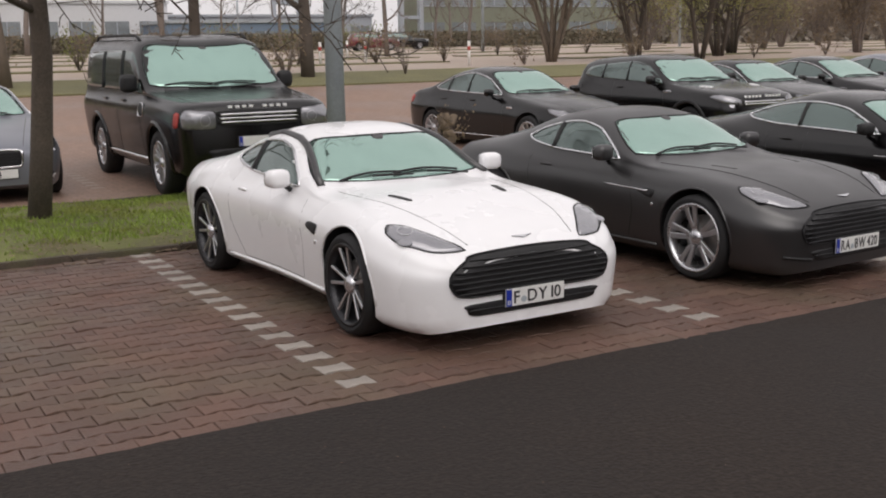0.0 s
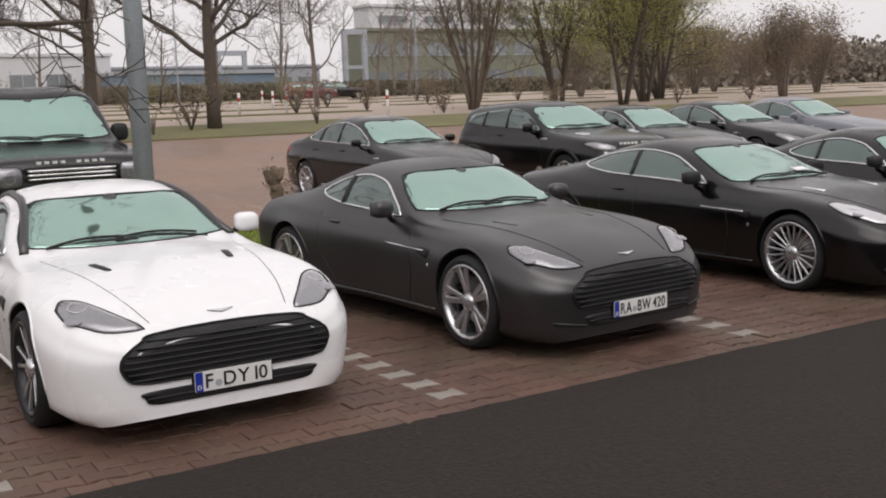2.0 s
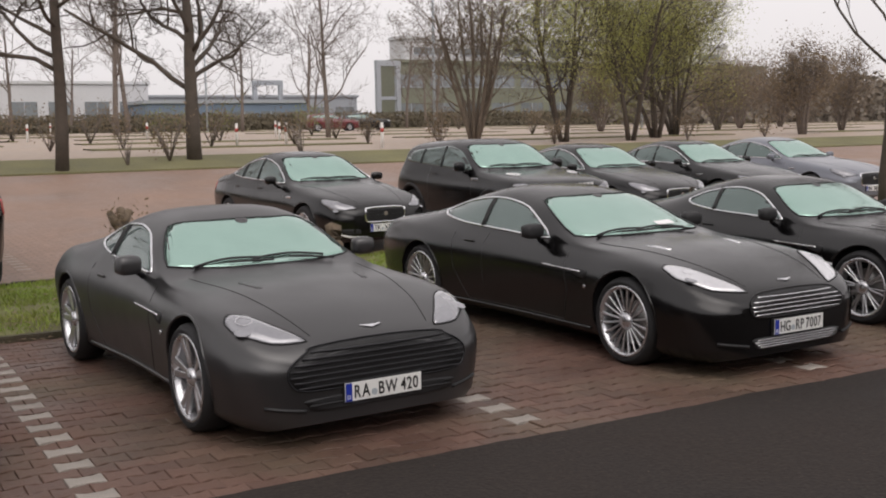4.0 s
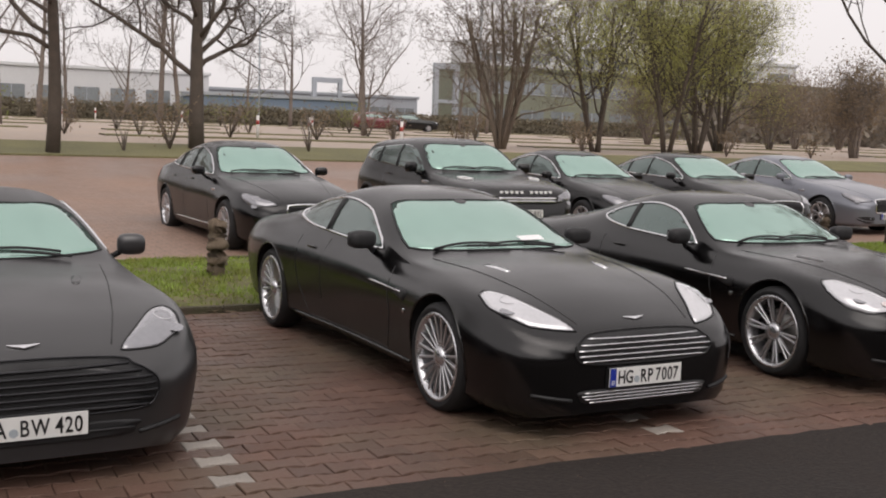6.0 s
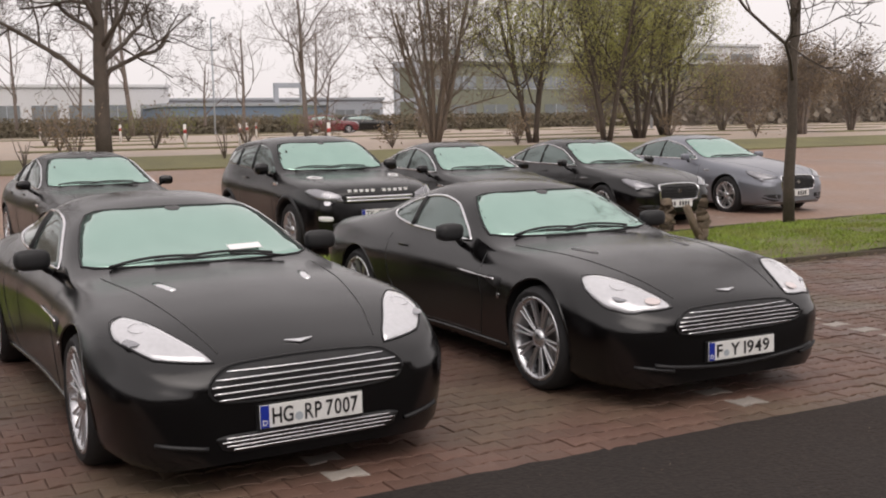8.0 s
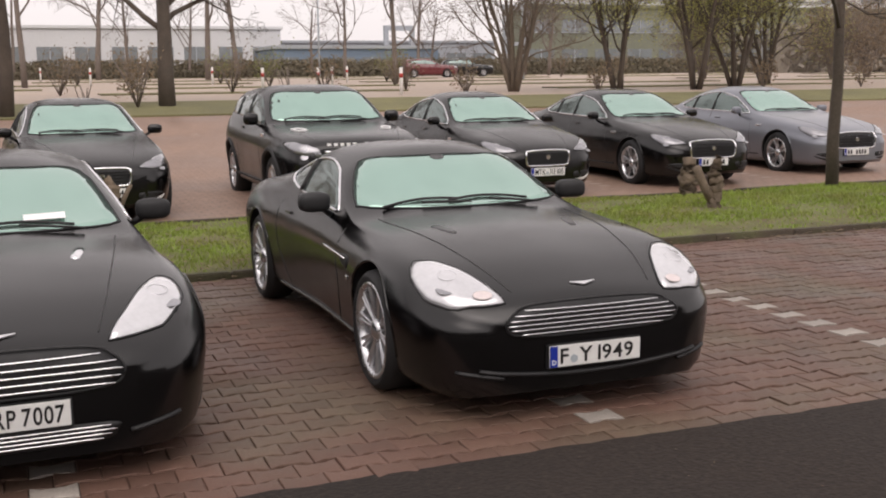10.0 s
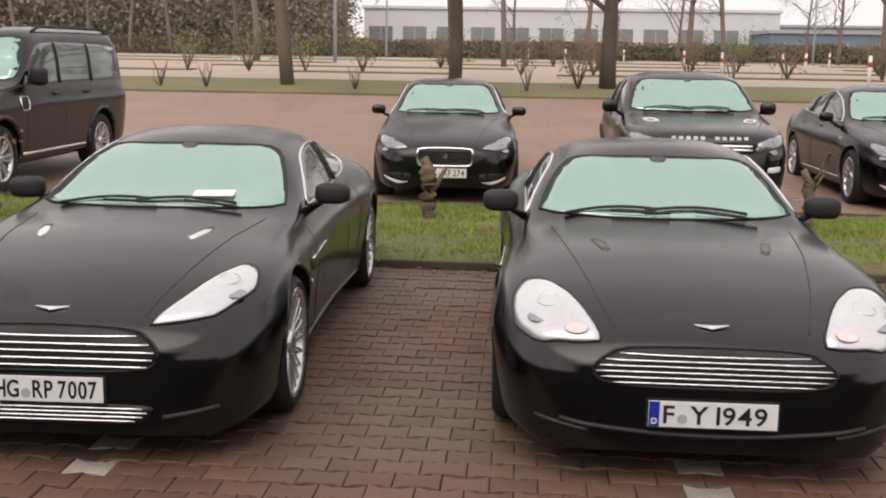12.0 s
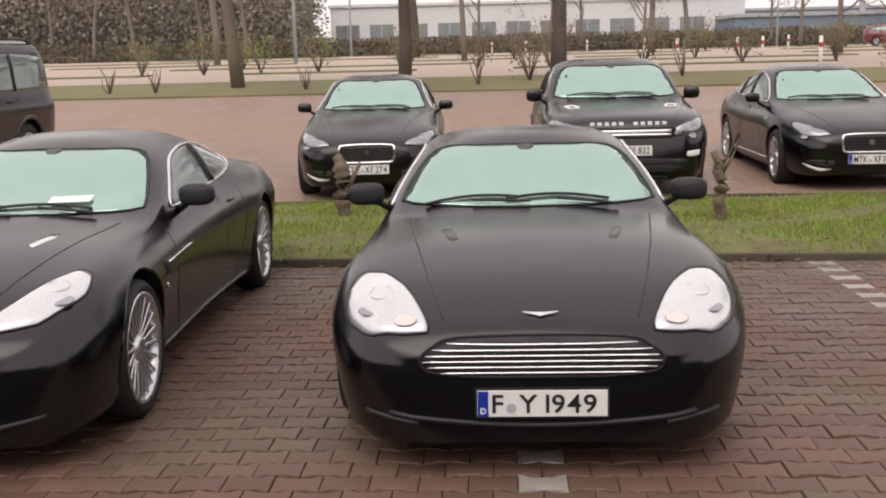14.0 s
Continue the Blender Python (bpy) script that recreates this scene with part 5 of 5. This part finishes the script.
def tree(label, x, y, z, height, trunk, seed, bark, levels=4, spread=0.75, kids=5, leaf=None, per=3, radius=0.3, size=0.06, group="", **kw):
    rng = np.random.default_rng(seed)
    t = new("tree")
    if y > 20:
        size, radius = size * widen(y), radius * widen(y)
        height, trunk = height * widen(y) * 1.05, trunk * widen(y) * 1.05
        x, y = out(x, y)
    t.matrix_basis = pose(x, y, z if y < 10 else rise(y) + 0.04)
    tagged(t, label, "tree", group)
    trunks, limbs, tips = grow(rng, (0, 0, 0), height, trunk, spread, levels, kids=kids, **kw)
    for v, f in trunks:
        part_mesh("trunk", mesh_of("trunk", v, f, bark, True), t)
    for v, f in limbs if y < 40 else [gathered(limbs)]:
        part_mesh("limb" if y < 40 else "crown", mesh_of("limb", v, f, bark, True), t)
    if leaf:
        lv, lf = leaves(rng, tips, per, radius, size)
        part_mesh("foliage", mesh_of("foliage", lv, lf, leaf), t, "thin small spring leaves")
    return t


tree("young bare tree with dark bark on the grass strip", -10.88, 6.85, 0.08, 5.5, 0.13, 3, BARK, 4, first=0.38, kids=5, spread=1.2, up=0.05, more=6)
tree("slim bare tree on the grass strip", 8.3, 7.75, 0.08, 4.9, 0.095, 8, BARK, 4, first=0.44, kids=5, limb_len=0.8, more=5)
tree("large bare spreading tree on the far verge", 1.57, 24.7, 0.75, 5.4, 0.22, 12, BARK, 5, first=0.34, kids=5, spread=1.05, limb_len=0.72, up=0.22, more=9)
tree("bare tree with pale bark on the far verge", -8.0, 24.4, 0.65, 6.5, 0.19, 15, BARKP, 4, first=0.5, limb_len=0.75, spread=1.2, up=0.1, more=5)
tree("bare tree on the far verge", -2.87, 23.1, 0.6, 6.5, 0.17, 17, BARK, 5, first=0.36, limb_len=0.66, spread=1.1, up=0.15, more=7)
tree("bare tree in the far lot", -6.0, 58, 0.9, 10, 0.26, 18, BARK, 4)
tree("slender bare tree in the far lot", -2.4, 45, 0.85, 8, 0.13, 19, HAZE_TWIG, 4)
tree("rounded bare tree in the far lot", 15.2, 43.5, 0.85, 6.5, 0.13, 20, HAZE_TWIG, 4, first=0.22, kids=6)
tree("bare tree near the white building", 3.0, 78, 0.95, 9, 0.2, 21, HAZE_TWIG, 4)
tree("bare tree near the white building", 14, 80, 0.95, 9, 0.2, 22, HAZE_TWIG, 4)
tree("bare tree near the far lane", -16, 50, 0.9, 9, 0.18, 23, HAZE_TWIG, 4)
tree("bare tree near the far lane", 8.5, 62, 0.9, 9, 0.18, 33, HAZE_TWIG, 4)
tree("bushy many-stemmed bare tree", 15.2, 29.2, 0.85, 5.2, 0.08, 24, BARKP, 4, stems=8, first=0.2, kids=4, leaf=BRUSH, per=1, radius=0.25, size=0.04)
for x, y, height, seed, stems in ((19.4, 28.6, 5.6, 25, 4), (22.8, 28.2, 5.6, 26, 4), (26.4, 30.5, 5.4, 29, 5), (30.0, 33.0, 5.2, 27, 5)):
    tree("many-stemmed tree in first yellow-green leaf", x, y, 0.85, height, 0.095, seed, BARK, 4, stems=stems, first=0.22, kids=5, leaf=LEAF, per=5, radius=0.5, size=0.034, group="leafing trees")
tree("bare tree behind the leafing ones", 36, 30, 0.85, 3.0, 0.08, 28, HAZE_TWIG, 4, stems=6, spread=1.0, leaf=BRUSH, per=1, radius=0.5, size=0.05)
for i, (x, y) in enumerate(((34, 44), (40, 40), (46, 44), (52, 46), (44, 34))):
    tree("brown brushwood thicket beyond the lot", x, y, 0.85, 3.2, 0.06, 40 + i, HAZE_TWIG, 3, stems=8, first=0.15, kids=5, leaf=BRUSH, per=2, radius=0.4, size=0.06, group="thickets")


def stump(label, x, y, h, r, seed, arms, leafy=False):
    """A pollarded stump with knobbly cut arms."""
    rng = np.random.default_rng(seed)
    s = new("tree_stump")
    s.matrix_basis = pose(x, y, 0.06)
    tagged(s, label, "tree stump")
    n, sides = 22, 12
    pts = [Vector((rng.normal(0, 0.012), rng.normal(0, 0.012), h * k / n - 0.05)) for k in range(n + 1)]
    v, f = tube(pts, r * 1.2, sides, taper=r * 0.9)
    for i, q in enumerate(v):
        k = i // sides
        ax = pts[k]
        swell = 1 + 0.28 * noise.noise(Vector((q.x * 30, q.y * 30, q.z * 22 + seed))) + 0.55 * noise.noise(Vector((math.cos(math.atan2(q.y - ax.y, q.x - ax.x)) * 1.1, q.z * 7, seed))) + 0.18 * (k / n) ** 3 + float(rng.normal(0, 0.05))
        q.x, q.y = ax.x + (q.x - ax.x) * swell, ax.y + (q.y - ax.y) * swell
    part_mesh("bole", mesh_of("bole", v, f, STUMPBARK, True), s, "gnarled bole")
    for a, l, at, rr in arms:
        d = Vector((0.6 * math.cos(a), 0.3 * math.sin(a), rng.uniform(0.7, 1.1))).normalized()
        p = Vector((0, 0, h * at))
        v, f = tube([p, p + d * l * 0.5, p + d * l + Vector((0, 0, l * 0.2))], r * rr, 7, taper=r * rr * 0.85)
        for q in v:
            q += Vector(rng.normal(0, r * 0.10, 3))
        v, f = list(v), list(f)
        part_mesh("cut_limb", mesh_of("cut_limb", v, f, STUMPBARK, True), s)
    if leafy:
        tips = [Vector((0, 0, h)) + Vector(rng.normal(0, 0.1, 3)) for _ in range(14)]
        lv, lf = leaves(rng, tips, 9, 0.05, 0.028)
        part_mesh("dead_leaves", mesh_of("dead_leaves", lv, lf, BRUSH), s, "tuft of dry brown leaves")
    return s


stump("gnarled cut-back tree stump in the grass", -1.78, 6.75, 0.62, 0.075, 1, ((0.3, 0.30, 0.45, 0.4), (2.8, 0.10, 0.9, 0.7)))
stump("cut-back stump with thin forked shoots", 1.93, 6.2, 0.62, 0.055, 2, ((0.2, 0.38, 0.7, 0.25), (0.5, 0.30, 0.85, 0.22), (2.9, 0.12, 0.9, 0.7)))
stump("gnarled two-armed tree stump in the grass", 5.2, 6.25, 0.60, 0.075, 3, ((3.1, 0.46, 0.12, 0.8), (0.3, 0.10, 0.92, 0.8)))
stump("leafy cut-back stump behind the grey coupe", -6.15, 6.1, 0.82, 0.07, 4, ((0.5, 0.2, 0.9, 0.7), (2.6, 0.2, 0.9, 0.7), (1.5, 0.2, 0.9, 0.8)), True)
stump("low knotted stump in the grass", 5.95, 7.9, 0.42, 0.11, 5, ((1.0, 0.1, 0.9, 0.9),))
stump("broad weathered stump behind the four-door car", -3.6, 6.3, 0.56, 0.095, 6, ((0.4, 0.10, 0.92, 0.8), (2.7, 0.12, 0.9, 0.6)))
stump("short reddish stump at the end of the grass strip", 11.2, 7.9, 0.52, 0.085, 7, ((1.2, 0.08, 0.9, 0.8),))


def bush(label, x, y, h, seed, mat_leaf, wide=0.5, per=4, z=None, size=0.05, stems=9):
    rng = np.random.default_rng(seed)
    b = new("shrub")
    h, size = h * widen(y) * 1.05, size * widen(y)
    x, y = out(x, y)
    b.matrix_basis = pose(x, y, rise(y) + 0.05 if z is None else z)
    tagged(b, label, "shrub", "verge shrubs")
    tips = []
    for i in range(stems):
        a = rng.uniform(0, 6.28)
        d = Vector((math.cos(a) * wide, math.sin(a) * wide, 1)) * h * rng.uniform(0.6, 1.0)
        p1 = d * 0.5 + Vector(rng.normal(0, 0.05, 3))
        tube_part("stem", [Vector((0, 0, -0.05)), p1, d], 0.022, HAZE_TWIG, b, sides=4, taper=0.008)
        tips += [p1, p1.lerp(d, 0.5), d]
    if per:
        lv, lf = leaves(rng, tips, per, 0.14 * h, size)
        part_mesh("foliage", mesh_of("foliage", lv, lf, mat_leaf), b)
    return b


rngb = np.random.default_rng(77)
for i, (x, y, h, k) in enumerate(((-5.8, 23.6, 0.6, 0), (-10.2, 23.5, 0.7, 0), (-11.6, 23.6, 0.7, 0), (-0.8, 23.8, 0.9, 0), (0.7, 24.5, 1.3, 1), (5.2, 24.6, 1.0, 0), (-14, 32.6, 1.4, 2), (-11.6, 32.6, 1.6, 2), (-9.4, 32.6, 1.3, 2),
                                  (-7.2, 32.6, 1.3, 2), (-3.8, 32.6, 1.3, 2), (-1.2, 32.6, 1.3, 1), (1.5, 32.6, 1.4, 1), (5.0, 32.6, 1.4, 1), (8.6, 32.6, 1.2, 1), (12, 32.6, 1.2, 1), (-12, 40, 1.4, 2), (-5, 40, 1.3, 1), (2, 40, 1.5, 1), (8, 40, 1.5, 2),
                                  (14, 40, 1.3, 1), (20, 40, 1.3, 1), (26, 40, 1.3, 1), (0, 47.6, 1.5, 1), (7, 47.6, 1.5, 2), (16, 47.6, 1.5, 2), (24, 47.6, 1.4, 1), (11, 56.6, 1.6, 2), (19, 56.6, 1.6, 2), (31, 56.6, 1.6, 1), (12.5, 27.5, 0.9, 1), (17.5, 26.8, 0.8, 1), (25.5, 27.5, 0.9, 1), (31, 28, 1.0, 1))):
    bush(("cut-back bare shrub stools on the verge", "low brown shrub on the verge", "shrub with fresh green shoots")[k], x, y, h, 100 + i, (BRUSH, BRUSH, SHOOT)[k], 0.35 if k == 0 else 0.45, (0, 7, 6)[k], size=0.055, stems=7 if k == 0 else 12)


def leafy_mass(name, label, category, x0, x1, y0, y1, z0, z1, count, size, material, seed, ragged=0.4):
    """A hedge or wood: a volume of many small leaf clumps with an uneven top."""
    rng = np.random.default_rng(seed)
    v, f = [], []
    for _ in range(count):
        x, y = rng.uniform(x0, x1), rng.uniform(y0, y1)
        top = z1 - (z1 - z0) * ragged * (0.5 + 0.5 * noise.noise(Vector((x * 0.25, y * 0.1, seed)))) - (z1 - z0) * ragged * 0.4 * rng.random()
        z = z0 + (top - z0) * rng.random() ** 0.8
        c = Vector((x, y, z))
        a, b = Vector(rng.normal(0, 1, 3)).normalized() * size, Vector(rng.normal(0, 1, 3)).normalized() * size
        k = len(v)
        v += [c - a, c + b, c + a, c - b]
        f.append((k, k + 1, k + 2, k + 3))
    # backing sheet added to lighten the shaded gaps, lower and with an uneven crest
    n = max(8, int((x1 - x0) / 1.5))
    for i in range(n + 1):
        x = x0 + (x1 - x0) * i / n
        top = z0 + (z1 - z0) * (0.66 + 0.2 * noise.noise(Vector((x * 0.3, 7, seed))))
        v += [Vector((x, (y0 + y1) / 2, z0 - 0.2)), Vector((x, (y0 + y1) / 2 + 0.4, top))]
    k = len(v) - 2 * (n + 1)
    f += [(k + 2 * i, k + 2 * i + 2, k + 2 * i + 3, k + 2 * i + 1) for i in range(n)]
    return tagged(new(name, mesh_of(name, v, f, material)), label, category, kind="stuff")


leafy_mass("hedge", "long brown clipped hedge beyond the lots", "hedge", -75, 145, 126, 130, 1.8, 4.4, 48000, 0.15, HEDGE, 5, 0.25)
leafy_mass("hedge_low", "low far hedge row", "hedge", -75, 95, 108.5, 110, 1.75, 2.9, 9000, 0.17, HEDGE, 6, 0.4)
leafy_mass("woods", "dark grey-brown wood at the edge of the lots", "woods", -135, -26, 132, 162, 1.8, 19.5, 60000, 0.30, WOOD, 7, 0.45)
leafy_mass("woods_right", "brown thicket below the office building", "woods", 70, 145, 77, 96, 1.6, 9, 14000, 0.37, WOOD, 8, 0.5)
for i, (x, y) in enumerate(((20, 70), (28, 76), (34, 88), (41, 82), (12, 92), (49, 92), (-3, 90), (24, 94), (37, 70), (6, 86))):
    tree("bare tree among the far lots", x, y, 0.92, 6.5 + 1.5 * math.sin(i * 2.3), 0.14, 200 + i, HAZE_TWIG, 4, first=0.25, spread=0.9, limb_len=0.7, more=4, kids=4, group="far bare trees")
for i in range(14):
    tree("bare tall tree at the wood's edge", -26 - 5.2 * i, 98 + 3 * math.sin(i * 2.1), 0.95, 12 + 3 * math.sin(i * 1.3), 0.2, 60 + i, HAZE_TWIG, 3, first=0.3, group="wood edge trees")

# Added out of view: two woods that block low sky from the paint's reflections.
leafy_mass("woods_behind", "unseen wood added behind the camera to darken car reflections", "woods", -45, 40, -30, -24, 0.0, 9.5, 16000, 0.5, WOOD, 9, 0.5)
leafy_mass("woods_side", "unseen wood added on the left to darken car reflections", "woods", -52, -44, -30, 30, 0.0, 8, 9000, 0.5, WOOD, 10, 0.5)
# ---------------- lamps, posts ----------------
def lamp_post(label, x, y, z, h, r):
    p = new("street_lamp")
    if y > 20:
        h, r = h * widen(y) * 1.05, r * widen(y)
        x, y = out(x, y)
    p.matrix_basis = pose(x, y, z if y < 10 else rise(y))
    tagged(p, label, "lamp post")
    tube_part("pole", [(0, 0, -0.1), (0, 0, h * 0.5), (0, 0, h)], r, STEEL, p, "grey steel pole", 12, taper=r * 0.7)
    part("door_collar", boxed(-r * 1.15, r * 1.15, -r * 1.15, r * 1.15, 0, 0.05, 0.01), STEEL, p)
    tube_part("arm", [(0, 0, h - 0.05), (0, -0.3, h + 0.05), (0, -0.8, h + 0.06)], r * 0.5, STEEL, p)
    part("lamp_head", boxed(-0.14, 0.14, -1.25, -0.55, h + 0.0, h + 0.13, 0.03), STEEL, p, "grey lamp head")


lamp_post("thick grey steel lamp post on the grass strip", -7.72, 5.95, 0.06, 8, 0.11)
lamp_post("slim grey lamp post in the far lot", -11.3, 48, 0.85, 9, 0.09)
lamp_post("slim grey lamp post beside the trees", 24.6, 48.5, 0.85, 9.5, 0.09)
lamp_post("slim grey lamp post in the far lot", -12.5, 76, 0.9, 9, 0.09)
lamp_post("slim grey lamp post in the far lot", 22, 84, 0.9, 9, 0.09)
lamp_post("slim grey lamp post in the far lot", 44, 52, 0.9, 9, 0.09)


def bollard(x, y):
    b = new("bollard")
    x, y = out(x, y)
    b.matrix_basis = pose(x, y, rise(y))
    tagged(b, "white and red marker post", "bollard", "marker posts")
    tube_part("post", [(0, 0, -0.1), (0, 0, 1.0)], 0.06, POSTWHITE, b, sides=10)
    tube_part("red_band", [(0, 0, 0.62), (0, 0, 0.78)], 0.066, POSTRED, b, "red band", sides=10)
    tube_part("cap", [(0, 0, 1.0), (0, 0, 1.03)], 0.065, PLASTIC, b, sides=10)


for x, y in ((8.6, 33.5), (10.8, 39.5), (6.3, 33.2), (13.6, 47), (6.5, 47), (0.6, 47), (10.2, 28), (-1.5, 62), (4.5, 62)):
    bollard(x, y)

# ---------------- far buildings ----------------
def facade(name, label, x0, x1, y0, y1, z1, wall, rows, bays, win_h, win_w, z_first, storey, roof_h=0.5, roof=None, turn=0):
    b = new(name)
    tagged(b, label, "building")
    k = widen(y0) * 1.05
    (x0, y0), (x1, y1) = out(x0, y0), out(x1, y1)
    z1, z_first, storey, win_h, win_w = z1 * k, z_first * k, storey * k, win_h * k, win_w * k
    b.matrix_basis = pose(x0, y0, rise(y0), 0, 0, turn)
    w, d = x1 - x0, y1 - y0
    part("wall", boxed(0, w, 0, d, -0.3, z1, 0.05), wall, b)
    part("roof", boxed(-0.3, w + 0.3, -0.3, d, z1, z1 + roof_h, 0.05), roof or wall, b, "flat roof edge")
    for r in range(rows):
        for i in range(bays):
            cx, z = w * (i + 0.5) / bays, z_first + storey * r
            win = part("window", boxed(cx - win_w / 2, cx + win_w / 2, -0.06, 0.1, z, z + win_h), WINDOW, b)
            part("frame", boxed(cx - win_w / 2 - 0.1, cx + win_w / 2 + 0.1, -0.12, 0.0, z - 0.2, z - 0.04), GREYWALL, win)
            part("mullion", boxed(cx - 0.06, cx + 0.06, -0.12, 0.0, z, z + win_h), GREYWALL, win)
    return b


facade("white_hall", "long white industrial hall with a window band", -23, 30, 131, 150, 5.6, CONCRETE, 1, 12, 2.2, 2.8, 1.4, 4)
facade("white_hall", "pale grey hall with a flat roof", 34, 70, 150, 170, 4.6, GREYWALL, 1, 8, 1.6, 3.0, 1.6, 4)
facade("blue_hall", "low blue-grey hall with a canopy", 26, 47, 118, 128, 3.0, BLUEW, 1, 6, 1.2, 2.4, 0.9, 3, 0.5, GREYWALL)
facade("office_building", "olive-brown office block with ribbon windows", 54, 118, 108, 112, 7.2, OLIVE, 2, 14, 1.3, 3.2, 1.4, 3.2)
facade("upper_hall", "pale upper storey behind the office block", 60, 118, 116, 120, 10.6, CONCRETE, 1, 8, 0.8, 4, 8.8, 3)


def portal(x, y, w, h):
    p = tagged(new("gate_frame"), "dark concrete portal frame beside the office", "portal")
    w, h = w * 1.3, h * 1.33
    x, y = out(x, y)
    p.matrix_basis = pose(x, y, rise(y))
    part("column", boxed(0, 0.7, 0, 0.7, -0.2, h, 0.03), GREYWALL, p)
    part("column", boxed(w - 0.7, w, 0, 0.7, -0.2, h, 0.03), GREYWALL, p)
    part("beam", boxed(-0.02, w + 0.02, -0.02, 0.72, h, h + 0.8, 0.03), GREYWALL, p)
    part("beam", boxed(0.7, w - 0.7, 0.1, 0.6, h * 0.45, h * 0.45 + 0.5, 0.03), GREYWALL, p)


portal(49.5, 104, 3.0, 6.6)
portal(43.5, 128, 4.0, 5.5)

# ---------------- paving, piece by piece ----------------
PX, PY = 0.20, 0.150
pave = tagged(new("pavement"), "damp reddish-brown interlocking block paving", "pavement", kind="structure")


def stone(g=0.002, top=0.0, bev=0.0035):
    """A double-T paver: wide ends and a narrow waist, with a worn edge."""
    hx, hw, hn = PX / 2 - g, PY / 2 + 0.014 - g, PY / 2 - 0.014 - g
    loop = [(-hx, -hw), (-0.045, -hn), (0.045, -hn), (hx, -hw), (hx, hw), (0.045, hn), (-0.045, hn), (-hx, hw)]
    verts = [(x * (1 - bev / hx), y * (1 - bev / hw), top) for x, y in loop] + [(x, y, top - bev) for x, y in loop] + [(x, y, top - 0.05) for x, y in loop]
    faces = [tuple(range(8))] + [(i + 8, (i + 1) % 8 + 8, (i + 1) % 8, i) for i in range(8)] + [(i + 16, (i + 1) % 8 + 16, (i + 1) % 8 + 8, i + 8) for i in range(8)]
    return verts, faces


SV, SF = stone()
paver_mesh = mesh_of("paver", SV, SF, PAVER)
mark_mesh = mesh_of("marking_stone", SV, SF, PAVERW)
rng = np.random.default_rng(11)
rest_v, rest_f = [], []
lines = [-15.65, -13.05, -10.45, -7.75, -5.16, -2.65, -0.1, 2.35, 4.9]
row_count = int((KERB_Y - 0.02 + 0.12) / PY)
for r in range(-2, row_count):
    y = -0.12 + PY / 2 + r * PY
    off = PX / 2 if r % 2 else 0.0
    marks = {round((lx - off) / PX) for lx in lines} if r % 2 == 0 and r >= 0 else set()
    for i in range(-95, 60):
        x = i * PX + off
        z = float(rng.normal(0, 0.0022)) + 0.008 * noise.noise(Vector((x * 0.5, y * 0.5, 1)))
        tilt, lean = float(rng.normal(0, 0.3)), float(rng.normal(0, 0.3))
        if i in marks:
            if -12 < x < 3.5:
                part_mesh("marking_stone", mark_mesh, pave, "pale marking stone").matrix_basis = pose(x, y, z + 0.001, tilt, lean, 0)
                continue
        near = -3.6 < x < 1.6 and y < 1.3
        if near and abs(x + 2.7) > 0.75 and abs(x) > 0.7 or (near and y < 0.30):
            part_mesh("paver", paver_mesh, pave).matrix_basis = pose(x, y, z, tilt, lean, float(rng.normal(0, 0.6)))
            continue
        m = pose(x, y, z, tilt, lean, float(rng.normal(0, 0.6)))
        k = len(rest_v)
        rest_v += [m @ Vector(q) for q in SV]
        rest_f += [tuple(a + k for a in q) for q in SF]
tagged(part_mesh("paver_field", mesh_of("paver_field", rest_v, rest_f, PAVER), pave, "field of reddish-brown interlocking pavers"), kind="stuff")
